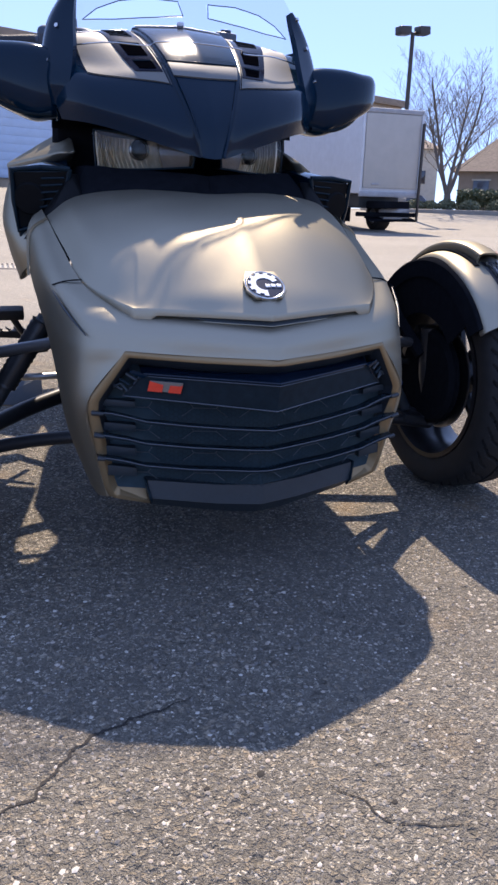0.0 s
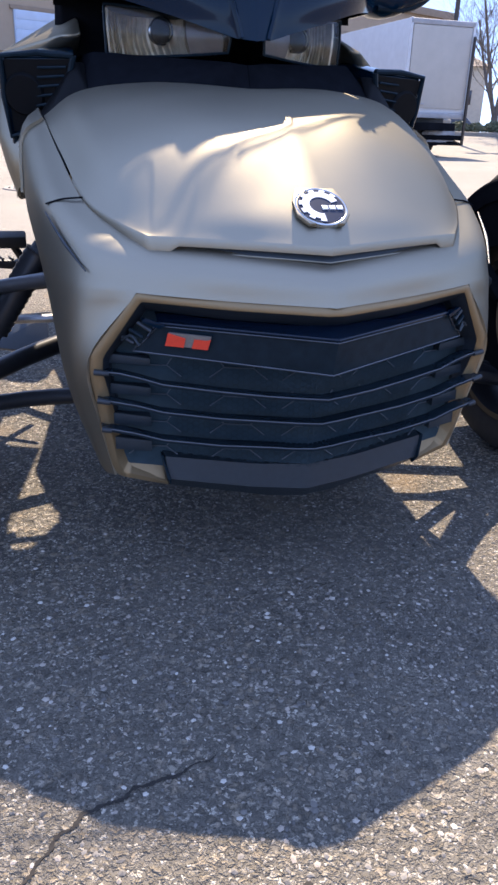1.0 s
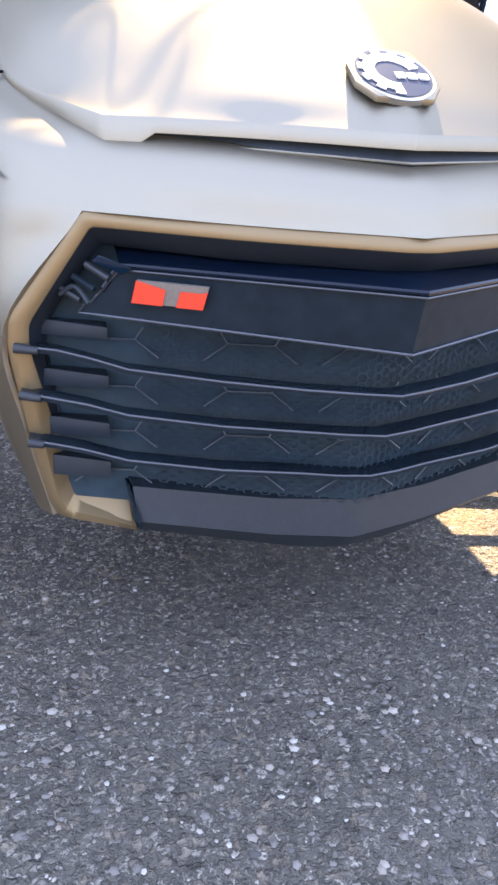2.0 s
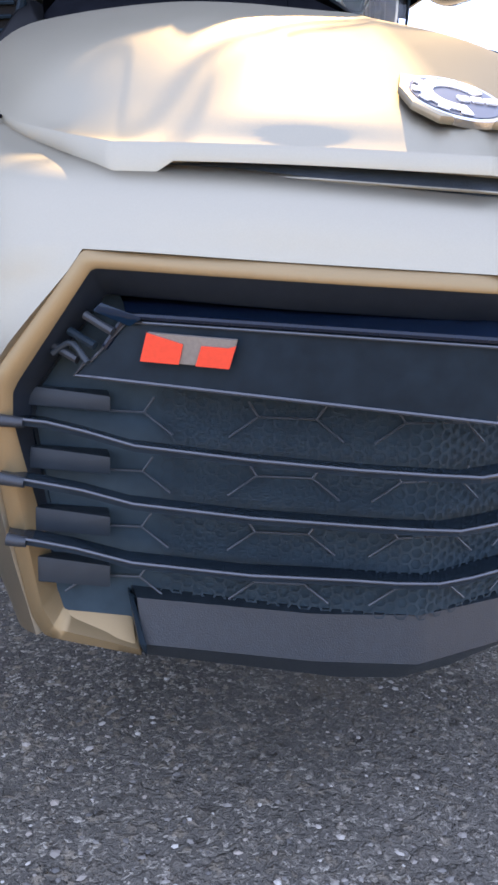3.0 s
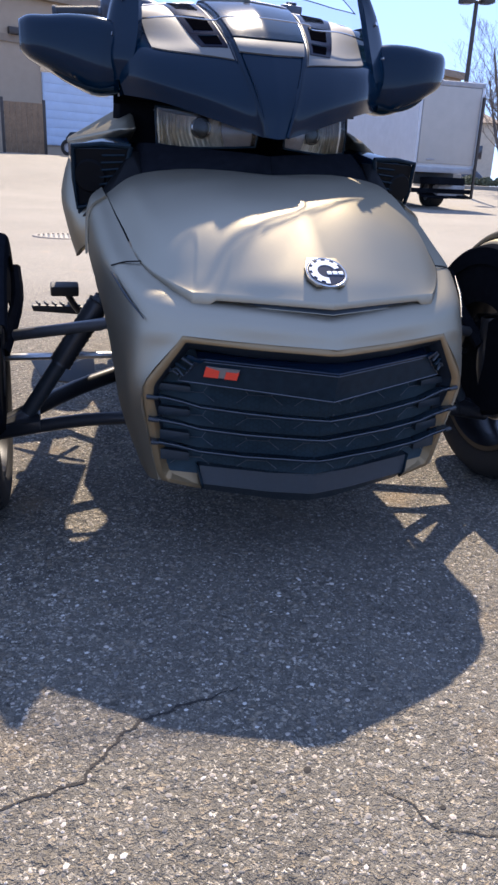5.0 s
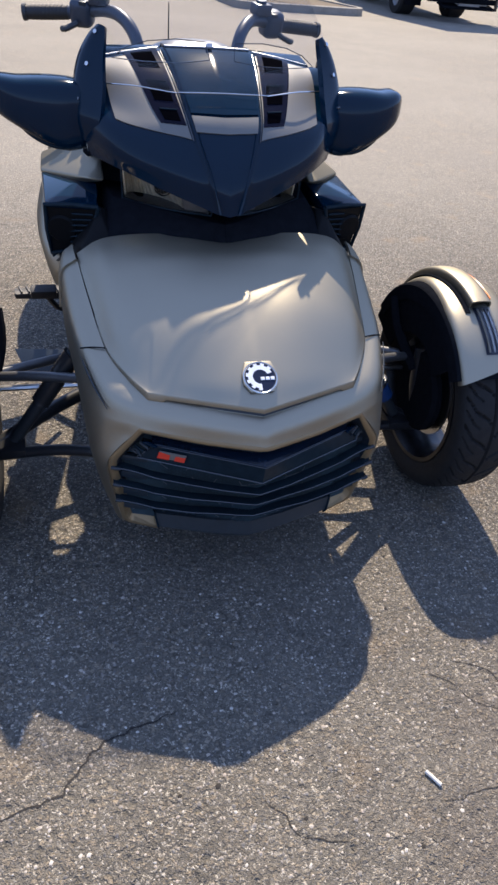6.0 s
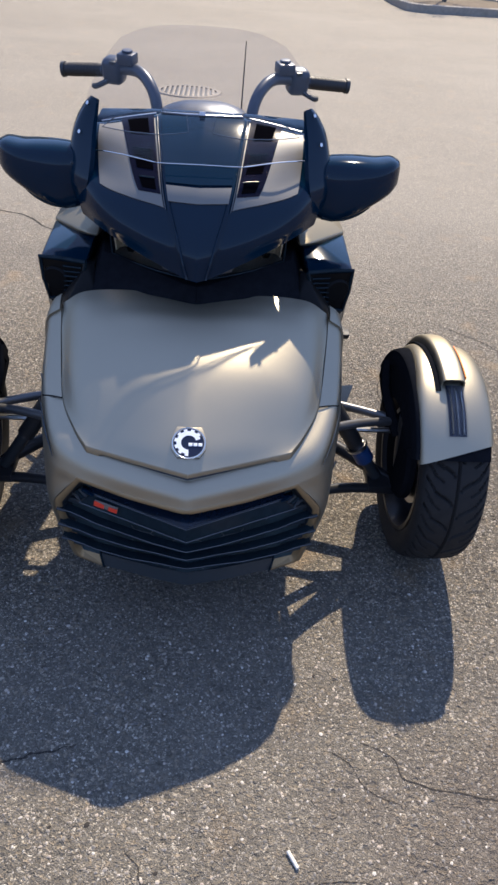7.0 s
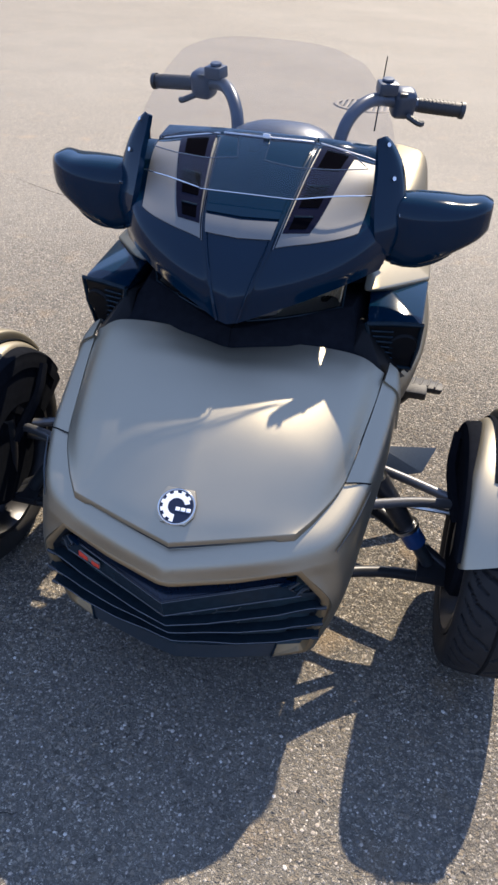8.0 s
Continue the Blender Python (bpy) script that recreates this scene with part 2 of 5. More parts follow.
ASPHALT = asphalt_material()
CRACK = mat("crack_soil", (0.022, 0.019, 0.016), 0.95, 0.0, 0.4, 200)
CONCRETE = mat("kerb_concrete", (0.24, 0.22, 0.19), 0.85, 0.0, 0.2, 12, 0.4, 90)
MULCH = mat("mulch_soil", (0.10, 0.075, 0.05), 0.95, 0.0, 0.4, 20, 0.6, 60)
TRUCKWHITE = mat("truck_white_panel", (0.52, 0.53, 0.545), 0.4, 0.0, 0.06, 6, 0.05, 40)
TRUCKGREY = mat("truck_grey_rail", (0.30, 0.30, 0.31), 0.5, 0.3, 0.2, 8)
TAN = mat("tan_stucco", (0.36, 0.28, 0.20), 0.9, 0.0, 0.08, 3, 0.4, 30, big=0.4)
TANDARK = mat("tan_parapet", (0.25, 0.19, 0.135), 0.8, 0.0, 0.1, 3)
DOORBLUE = mat("white_roller_door", (0.46, 0.54, 0.66), 0.5, 0.0, 0.06, 4)
WOOD = mat("weathered_wood", (0.20, 0.13, 0.075), 0.8, 0.0, 0.3, 14, 0.4, 60)
ROOF = mat("brown_shingle", (0.13, 0.10, 0.08), 0.9, 0.0, 0.25, 6, 0.4, 20)
SIDING = mat("cream_siding", (0.50, 0.45, 0.36), 0.8, 0.0, 0.08, 3)
BUSHLEAF = mat("clipped_bush_leaf", (0.10, 0.115, 0.065), 0.7, 0.0, 0.4, 30, col2=(0.17, 0.18, 0.11))
TRUCKDOOR = mat("beige_truck_door", (0.40, 0.375, 0.335), 0.5, 0.0, 0.05, 3, 0.05, 30)
BARK = mat("grey_bark", (0.13, 0.112, 0.097), 0.9, 0.0, 0.3, 15, 0.5, 40)
LEAF = mat("evergreen_leaf", (0.045, 0.065, 0.030), 0.7, 0.0, 0.4, 30, col2=(0.09, 0.10, 0.05))
POLE = mat("dark_bronze_pole", (0.05, 0.042, 0.036), 0.5, 0.3, 0.2, 10)
CARPAINT = mat("grey_car_paint", (0.08, 0.10, 0.13), 0.25, 0.4, 0.05, 100, coat=1.0)
PAPER = mat("cigarette_paper", (0.60, 0.57, 0.51), 0.8)
IRON = mat("cast_iron", (0.13, 0.12, 0.11), 0.6, 0.6, 0.3, 60, 0.4, 200)


# ---- builders ----
def part(name, bm, material, parent=None, label="", smooth=True, matrix=None):
    me = bpy.data.meshes.new(name)
    bmesh.ops.recalc_face_normals(bm, faces=bm.faces)
    bm.to_mesh(me)
    bm.free()
    if smooth:
        me.shade_smooth()
        me.set_sharp_from_angle(angle=radians(smooth if smooth > 1 else 38))
    me.materials.append(material)
    ob = new(name, me)
    if matrix is not None:
        ob.matrix_basis = matrix
    if parent is not None:
        ob.parent = parent
    if label:
        ob["label"] = label
    return ob


def thing(name, label, category, group="", kind="", at=None):
    ob = new(name)
    ob.empty_display_size = 0.1
    if at is not None:
        ob.matrix_basis = at
    return tagged(ob, label, category, group, kind)


def spline(pts, n):
    """n points along a smooth curve through pts."""
    p = np.asarray(pts, float)
    if len(p) == 2:
        w = np.linspace(0, 1, n)[:, None]
        return p[0] * (1 - w) + p[1] * w
    q = np.vstack([2 * p[0] - p[1], p, 2 * p[-1] - p[-2]])
    out = []
    for s in np.linspace(0, len(p) - 1, n):
        i = min(int(s), len(p) - 2)
        f = s - i
        a, b, c, d = q[i : i + 4]
        out.append(0.5 * (2 * b + (c - a) * f + (2 * a - 5 * b + 4 * c - d) * f * f + (3 * b - a - 3 * c + d) * f**3))
    return np.array(out)


def net(rows, nu, nv):
    """A fine grid of points through a coarse net of rows."""
    cols = np.array([spline(r, nv) for r in rows])
    return np.stack([spline(cols[:, j], nu) for j in range(nv)], 1)


def both(g):
    """A half grid, first column on the centre plane, with its mirror image."""
    m = g[:, :0:-1].copy()
    m[..., 0] *= -1
    return np.concatenate([m, g], 1)


def flip(g):
    m = g[:, ::-1].copy()
    m[..., 0] *= -1
    return m


def normals(g):
    du, dv = np.gradient(g, axis=0), np.gradient(g, axis=1)
    k = np.cross(dv, du)
    return k / (np.linalg.norm(k, axis=-1, keepdims=True) + 1e-12)


def shell(g, thick=0.004, out=0.0):
    """A closed sheet of the given thickness behind a grid of points."""
    nrm = normals(g)
    a, b = g + nrm * out, g + nrm * (out - thick)
    nu, nv = g.shape[:2]
    bm = bmesh.new()
    va = [[bm.verts.new(a[i, j]) for j in range(nv)] for i in range(nu)]
    vb = [[bm.verts.new(b[i, j]) for j in range(nv)] for i in range(nu)]
    for i in range(nu - 1):
        for j in range(nv - 1):
            bm.faces.new((va[i][j], va[i][j + 1], va[i + 1][j + 1], va[i + 1][j]))
            bm.faces.new((vb[i][j], vb[i + 1][j], vb[i + 1][j + 1], vb[i][j + 1]))
    rim = [(i, 0) for i in range(nu)] + [(nu - 1, j) for j in range(1, nv)] + [(i, nv - 1) for i in range(nu - 2, -1, -1)] + [(0, j) for j in range(nv - 2, 0, -1)]
    for (i, j), (k, m) in zip(rim, rim[1:] + rim[:1]):
        bm.faces.new((va[i][j], vb[i][j], vb[k][m], va[k][m]))
    return bm


def sample(g, u, v):
    """A point on a grid at u, v in 0..1."""
    nu, nv = g.shape[:2]
    x, y = min(max(u, 0), 1) * (nu - 1), min(max(v, 0), 1) * (nv - 1)
    i, j = min(int(x), nu - 2), min(int(y), nv - 2)
    a, b = x - i, y - j
    return (g[i, j] * (1 - b) + g[i, j + 1] * b) * (1 - a) + (g[i + 1, j] * (1 - b) + g[i + 1, j + 1] * b) * a


def patch(g, corners, nu=12, nv=12):
    """Part of a grid between four corners in u, v: low inner, low outer, top inner, top outer."""
    a, b, c, d = (np.array(k, float) for k in corners)
    out = np.zeros((nu, nv, 3))
    for i, s in enumerate(np.linspace(0, 1, nu)):
        for j, t in enumerate(np.linspace(0, 1, nv)):
            uv = (a * (1 - t) + b * t) * (1 - s) + (c * (1 - t) + d * t) * s
            out[i, j] = sample(g, *uv)
    return out


def join(bm, other):
    me = bpy.data.meshes.new("scrap")
    other.to_mesh(me)
    other.free()
    bm.from_mesh(me)
    bpy.data.meshes.remove(me)
    return bm


def box(size, at=(0, 0, 0), rot=(0, 0, 0), bevel=0.0, seg=2):
    bm = bmesh.new()
    bmesh.ops.create_cube(bm, size=1)
    bmesh.ops.scale(bm, vec=size, verts=bm.verts)
    if bevel:
        bmesh.ops.bevel(bm, geom=bm.edges[:], offset=bevel, segments=seg, affect="EDGES", profile=0.6)
    bm.transform(pose(*at, *rot))
    return bm


def tube(pts, radii, sides=10, n=None, caps=True, flat=1.0):
    """A round bar along a smooth curve; radii: one, or one at each given point."""
    p = spline(pts, n) if n else np.asarray(pts, float)
    r = np.interp(np.linspace(0, 1, len(p)), np.linspace(0, 1, np.size(radii)), np.ravel(radii)) if np.size(radii) > 1 else np.full(len(p), float(np.ravel(radii)[0]))
    bm = bmesh.new()
    rings = []
    t0 = p[1] - p[0]
    side = np.cross(t0, (0.02, 0.01, 1.0) if abs(t0[2]) < 0.9 * np.linalg.norm(t0) else (1.0, 0.02, 0))
    for i in range(len(p)):
        t = p[min(i + 1, len(p) - 1)] - p[max(i - 1, 0)]
        t = t / (np.linalg.norm(t) + 1e-12)
        side = side - t * (side @ t)
        side = side / (np.linalg.norm(side) + 1e-12)
        up = np.cross(side, t)
        rings.append([bm.verts.new(p[i] + r[i] * (math.cos(a) * side + flat * math.sin(a) * up)) for a in np.linspace(0, 2 * math.pi, sides, endpoint=False)])
    for a, b in zip(rings, rings[1:]):
        for k in range(sides):
            bm.faces.new((a[k], a[(k + 1) % sides], b[(k + 1) % sides], b[k]))
    if caps:
        bm.faces.new(rings[0][::-1])
        bm.faces.new(rings[-1])
    return bm


def lathe(profile, segs=48, axis="x"):
    """A profile of (along, radius) turned about an axis; closed when its ends meet."""
    bm = bmesh.new()
    rings = []
    for k in range(segs):
        a = 2 * math.pi * k / segs
        c, s = math.cos(a), math.sin(a)
        rings.append([bm.verts.new({"x": (h, r * c, r * s), "y": (r * c, h, r * s), "z": (r * c, r * s, h)}[axis]) for h, r in profile])
    for k in range(segs):
        a, b = rings[k], rings[(k + 1) % segs]
        for i in range(len(profile) - 1):
            if profile[i][1] < 1e-6 and profile[i + 1][1] < 1e-6:
                continue
            bm.faces.new((a[i], a[i + 1], b[i + 1], b[i]))
    bmesh.ops.remove_doubles(bm, verts=bm.verts, dist=1e-6)
    return bm


def prism(poly, depth, at=None, bevel=0.0):
    """A flat outline in x, z, pushed along y by depth."""
    bm = bmesh.new()
    f = bm.faces.new([bm.verts.new((x, 0, z)) for x, z in poly])
    ext = bmesh.ops.extrude_face_region(bm, geom=[f])
    bmesh.ops.translate(bm, vec=(0, depth, 0), verts=[v for v in ext["geom"] if isinstance(v, bmesh.types.BMVert)])
    if bevel:
        bmesh.ops.bevel(bm, geom=bm.edges[:], offset=bevel, segments=2, affect="EDGES", profile=0.6)
    if at is not None:
        bm.transform(at)
    return bm


def strip(paths, closed=False):
    """A skin between successive outlines of the same count of points."""
    bm = bmesh.new()
    rows = [[bm.verts.new(p) for p in path] for path in paths]
    for a, b in zip(rows, rows[1:]):
        for i in range(len(a) - (0 if closed else 1)):
            k = (i + 1) % len(a)
            bm.faces.new((a[i], a[k], b[k], b[i]))
    return bm


def mirror_pts(pts):
    return [(-x, y, z) for x, y, z in pts]


def chain(half):
    """An outline from its right half: left end, through the centre, to the right end."""
    return mirror_pts(half[:0:-1]) + list(half)


# ---- the three-wheeled motorcycle: front towards -y, centre plane x = 0, front axle at y = 0.06 ----
bike = thing("three_wheeled_motorcycle", "parked three-wheeled motorcycle in satin titanium and gloss navy paint", "motorcycle")


def rounded(pts, times=2):
    """An outline with its corners cut softly, ends kept."""
    p = [np.array(q, float) for q in pts]
    for _ in range(times):
        q = [p[0]]
        for a, b in zip(p, p[1:]):
            q += [a * 0.9 + b * 0.1, a * 0.1 + b * 0.9]
        p = q + [p[-1]]
    return p


def even(pts, n):
    """n points at even steps along a polyline."""
    p = np.asarray(pts, float)
    s = np.r_[0, np.cumsum(np.linalg.norm(np.diff(p, axis=0), axis=1))]
    return np.stack([np.interp(np.linspace(0, s[-1], n), s, p[:, k]) for k in range(3)], 1)


def hull(pts, bevel=0.0, seg=2):
    bm = bmesh.new()
    for p in pts:
        bm.verts.new(p)
    r = bmesh.ops.convex_hull(bm, input=bm.verts)
    junk = [e for e in r["geom_interior"] if isinstance(e, bmesh.types.BMVert)]
    if junk:
        bmesh.ops.delete(bm, geom=junk, context="VERTS")
    bmesh.ops.dissolve_limit(bm, angle_limit=radians(2), verts=bm.verts, edges=bm.edges)
    if bevel:
        bmesh.ops.bevel(bm, geom=bm.edges[:], offset=bevel, segments=seg, affect="EDGES", profile=0.6)
    return bm


def sx(pts, s):
    return [(x * s, y, z) for x, y, z in pts]


# hood
HOOD = both(net([
    [(0, -0.358, 0.515), (0.11, -0.318, 0.518), (0.195, -0.284, 0.519), (0.228, -0.270, 0.519)],
    [(0, -0.300, 0.562), (0.115, -0.275, 0.557), (0.215, -0.238, 0.545), (0.262, -0.216, 0.532)],
    [(0, -0.155, 0.655), (0.13, -0.148, 0.645), (0.25, -0.138, 0.606), (0.300, -0.131, 0.556)],
    [(0, -0.02, 0.703), (0.14, -0.012, 0.697), (0.27, -0.005, 0.660), (0.321, -0.003, 0.606)],
    [(0, 0.035, 0.713), (0.14, 0.06, 0.714), (0.275, 0.075, 0.688), (0.334, 0.085, 0.640)],
    [(0, 0.075, 0.716), (0.14, 0.115, 0.722), (0.275, 0.140, 0.705), (0.341, 0.155, 0.663)]], 44, 26))
part("hood", shell(HOOD, 0.014), TITAN, bike, "satin titanium front hood")
# the grey strip below the hood's front edge, closed behind
lip = [np.array(p) for p in chain([(0, -0.347, 0.507), (0.105, -0.310, 0.511), (0.200, -0.272, 0.512)])]
low = [np.array(p) for p in chain([(0, -0.357, 0.484), (0.105, -0.321, 0.489), (0.205, -0.277, 0.493)])]
back = [p + np.array((0, 0.09, -0.004)) for p in lip]
under = part("hood_under_lip", strip([low, lip, back, [p + np.array((0, 0.09, 0.0)) for p in low], low]), CHIN, bike, "grey strip below the hood's edge")
part("lip_line", tube([a * 0.45 + b * 0.55 + np.array((0, -0.002, 0)) for a, b in zip(lip, low)], 0.0011, 6), TITAN, under)

edge = [HOOD[i, -1] for i in range(0, 20, 2)]
for s in (1, -1):
    part("hood_gap", tube([(p[0] * s - 0.002 * s, p[1] + 0.002, p[2] - np.interp(k, (0, 3, 9), (0.020, 0.011, 0.005))) for k, p in enumerate(edge)], [0.0012, 0.0024, 0.0024, 0.0016], 6), DARK, bike)
    part("hood_gap_liner", tube(sx([(0.318, -0.02, 0.584), (0.328, 0.07, 0.618), (0.336, 0.16, 0.648)], s), 0.009, 8, 10), PODBLACK, bike)
    # the hood's edge: deeper at the two front corners
    run = [HOOD[0, j] for j in range(25, 51)] + [HOOD[i, -1] for i in range(1, 22)]
    rows_ = [[], [], [], []]
    for k, q in enumerate(run):
        front = k < 26
        d = np.interp(q[0], (0, 0.190, 0.203, 0.228), (0.011, 0.011, 0.020, 0.020)) if front else np.interp(k - 25, (0, 6, 20), (0.020, 0.013, 0.006))
        o = np.array((0, -0.0016, 0)) if front else np.array((0.0016, -0.0004, 0))
        i_ = np.array((0, 0.035, 0.006)) if front else np.array((-0.03, 0.012, 0.003))
        for r_, v_ in zip(rows_, (q + o * 0.2 + np.array((0, 0, 0.0006)), q + o + np.array((0, 0, -0.002)), q + o * 0.6 - np.array((0, 0, d)), q + i_ - np.array((0, 0, d)))):
            r_.append(v_ * np.array((s, 1, 1)))
    part("hood_edge", strip(rows_), TITAN, bike)

# badge on the hood
BADGE_M = pose(0.0, -0.305, 0.5600, 34, 0, 0)
badge = part("badge", lathe([(-0.004, 0.0), (-0.004, 0.0370), (0.0010, 0.0370), (0.0022, 0.0355), (0.0012, 0.0335), (0.0012, 0.0)], 48, "z"), CHROME, bike, "round chrome-rimmed badge", matrix=BADGE_M)
plate = prism([(-0.041, -0.012), (-0.030, -0.040), (0.030, -0.040), (0.041, -0.012), (0.041, 0.016), (0.027, 0.037), (-0.027, 0.037), (-0.041, 0.016)], 0.006, pose(0, 0, -0.0045, 90, 0, 0) @ Matrix.Diagonal((0.92, 1, 0.92, 1)), 0.002)
part("badge_plate", plate, TITAN, badge)
part("badge_field", lathe([(0.0012, 0.0), (0.0012, 0.0333), (0.0020, 0.0328), (0.0024, 0.0)], 40, "z"), BADGE, badge)
gear = bmesh.new()
for k in range(64):
    a0, a1 = (radians(20 + 250 * q / 64) for q in (k, k + 1))
    r1 = 0.031 if (k // 4) % 2 else 0.0265
    f = [gear.verts.new((r * math.cos(a), r * math.sin(a), z)) for z in (0.0022, 0.0032) for r, a in ((0.0165, a0), (r1, a0), (r1, a1), (0.0165, a1))]
    for q in ((4, 5, 6, 7), (0, 1, 5, 4), (1, 2, 6, 5), (2, 3, 7, 6), (3, 0, 4, 7)):
        gear.faces.new([f[i] for i in q])
bmesh.ops.remove_doubles(gear, verts=gear.verts, dist=1e-6)
part("badge_gear_ring", gear, WHITE, badge, smooth=False)
for k in range(3):
    part("badge_bar", box((0.0085, 0.0075, 0.002), (0.004 + 0.0105 * k, -0.0045, 0.0028), bevel=0.0006), WHITE, badge)

# nose panel under the hood and round the grille
R_C = [(0, -0.391, 0.442), (0.13, -0.346, 0.445), (0.249, -0.294, 0.449), (0.322, -0.232, 0.448), (0.362, -0.11, 0.474), (0.378, 0.01, 0.508), (0.384, 0.13, 0.545)]
R_B = [(0, -0.379, 0.476), (0.13, -0.337, 0.481), (0.236, -0.285, 0.487), (0.305, -0.225, 0.502), (0.350, -0.105, 0.543), (0.368, 0.01, 0.582), (0.378, 0.13, 0.628)]
R_A = [(0, -0.338, 0.500), (0.12, -0.302, 0.506), (0.212, -0.262, 0.511), (0.258, -0.215, 0.522), (0.301, -0.128, 0.552), (0.325, 0.005, 0.607), (0.342, 0.13, 0.659)]
NOSE = both(net([R_C, R_B, R_A], 14, 43))
SIDE = net([
    [(0.283, -0.246, 0.162), (0.298, -0.200, 0.155), (0.305, -0.10, 0.160), (0.290, 0.02, 0.17)],
    [(0.304, -0.252, 0.255), (0.325, -0.205, 0.250), (0.338, -0.10, 0.26), (0.322, 0.02, 0.27)],
    [(0.315, -0.266, 0.352), (0.340, -0.215, 0.352), (0.354, -0.105, 0.365), (0.345, 0.02, 0.385)],
    [(0.249, -0.293, 0.448), (0.322, -0.232, 0.447), (0.362, -0.11, 0.473), (0.378, 0.01, 0.507)], R_B[2:6]], 25, 22)[:19]
SIDE[-1] = NOSE[0, 42 + 14 : 42 + 36]
skin = bmesh.new()
for g in (NOSE, SIDE, flip(SIDE)):
    vs = [[skin.verts.new(q) for q in row] for row in g]
    for a, b in zip(vs, vs[1:]):
        for i in range(len(a) - 1):
            skin.faces.new((a[i], a[i + 1], b[i + 1], b[i]))
bmesh.ops.remove_doubles(skin, verts=skin.verts, dist=1e-5)
bmesh.ops.recalc_face_normals(skin, faces=skin.faces)
bmesh.ops.solidify(skin, geom=skin.faces[:], thickness=0.005)
part("nose_panel", skin, TITAN, bike, "satin titanium nose and side panel", smooth=75)
for s in (1, -1):
    a, b = np.array((0.355 * s, -0.122, 0.534)), np.array((0.310 * s, -0.246, 0.470))
    part("air_slot", tube([a, a * 0.5 + b * 0.5 + np.array((0.003 * s, -0.003, 0)), b], [0.0010, 0.0026, 0.0010], 8, 10), CHIN, bike)
    part("panel_seam", tube([(0.302 * s, -0.131, 0.555), (0.330 * s, -0.118, 0.5515), (0.353 * s, -0.104, 0.5435)], 0.0015, 6, 8), DARK, bike)

# bright rim round the grille opening, closed at the feet
RIM_O = [(0, -0.391, 0.441), (0.13, -0.346, 0.444), (0.249, -0.294, 0.448), (0.315, -0.266, 0.352), (0.284, -0.245, 0.162), (0.206, -0.271, 0.15)]
RIM_X = [(0, -0.375, 0.45), (0.13, -0.329, 0.453), (0.254, -0.272, 0.459), (0.327, -0.236, 0.355), (0.292, -0.214, 0.156), (0.206, -0.234, 0.144)]
RIM_M = [(0, -0.3945, 0.432), (0.13, -0.349, 0.435), (0.244, -0.2965, 0.439), (0.305, -0.269, 0.35), (0.276, -0.249, 0.17), (0.207, -0.273, 0.156)]
RIM_N = [(0, -0.387, 0.42), (0.13, -0.341, 0.423), (0.238, -0.289, 0.427), (0.294, -0.264, 0.346), (0.268, -0.247, 0.177), (0.208, -0.27, 0.162)]
RIM_I = [(0, -0.372, 0.413), (0.13, -0.326, 0.416), (0.233, -0.274, 0.421), (0.286, -0.248, 0.344), (0.261, -0.232, 0.186), (0.21, -0.25, 0.17)]
# the warm-toned face ends at a step; the lip inside it is dark, wider along the top
RIM_S = [tuple(a + (b - a) * f for a, b in zip(m_, n_)) for m_, n_, f in zip(RIM_M, RIM_N, (0.12, 0.12, 0.15, 0.55, 1.0, 1.0))]
RIM_S[4:] = [tuple(a + (b - a) * 0.95 for a, b in zip(n_, i_)) for n_, i_ in zip(RIM_N[4:], RIM_I[4:])]
RIM_T = [tuple(a + (b - a) * 0.9 + c for a, b, c in zip(s_, n_, (0, 0.004, 0))) for s_, n_ in zip(RIM_S, RIM_N[:4] + RIM_I[4:])]
def tight(h):
    """The same run with extra points beside its upper corner, so that the corner stays crisp."""
    q = [np.array(p) for p in h]
    return [tuple(p) for p in (q[0], q[1], q[1] * 0.2 + q[2] * 0.8, q[2], q[2] * 0.8 + q[3] * 0.2, *q[3:])]


part("grille_rim", shell(np.array([rounded(chain(tight(h)), 3) for h in (RIM_X, RIM_O, RIM_M, RIM_S)]), -0.004), RIM_REFLECT, bike, "satin grille rim with a warm ground reflection in its colour", smooth=60)
part("grille_lip", shell(np.array([rounded(chain(tight([(q[0], q[1] + 0.0015, q[2]) for q in h])), 3) for h in (RIM_S, RIM_T, RIM_I)]), -0.004), LIP, bike, "dark navy lip inside the rim", smooth=60)
TUN_A = [(0, -0.372, 0.413), (0.13, -0.326, 0.416), (0.233, -0.274, 0.421), (0.286, -0.248, 0.344), (0.258, -0.232, 0.199)]
TUN_B = [(0, -0.302, 0.412), (0.13, -0.256, 0.415), (0.225, -0.208, 0.419), (0.27, -0.19, 0.34), (0.245, -0.179, 0.209)]
part("grille_tunnel", strip([rounded(chain(tight(h)), 3) for h in (TUN_A, TUN_B)]), PLASTIC, bike)
for s in (1, -1):
    foot = hull(sx([(0.288, -0.240, 0.170), (0.209, -0.270, 0.158), (0.262, -0.222, 0.203), (0.213, -0.240, 0.199), (0.280, -0.19, 0.168), (0.209, -0.21, 0.155), (0.262, -0.19, 0.203), (0.211, -0.20, 0.199)], s), 0.002)
    part("rim_foot", foot, RIM_REFLECT, bike)

# dark grille: back, plates, honeycomb, bars, upper panel
def back_y(x):
    return -0.322 + 0.31 * abs(x)


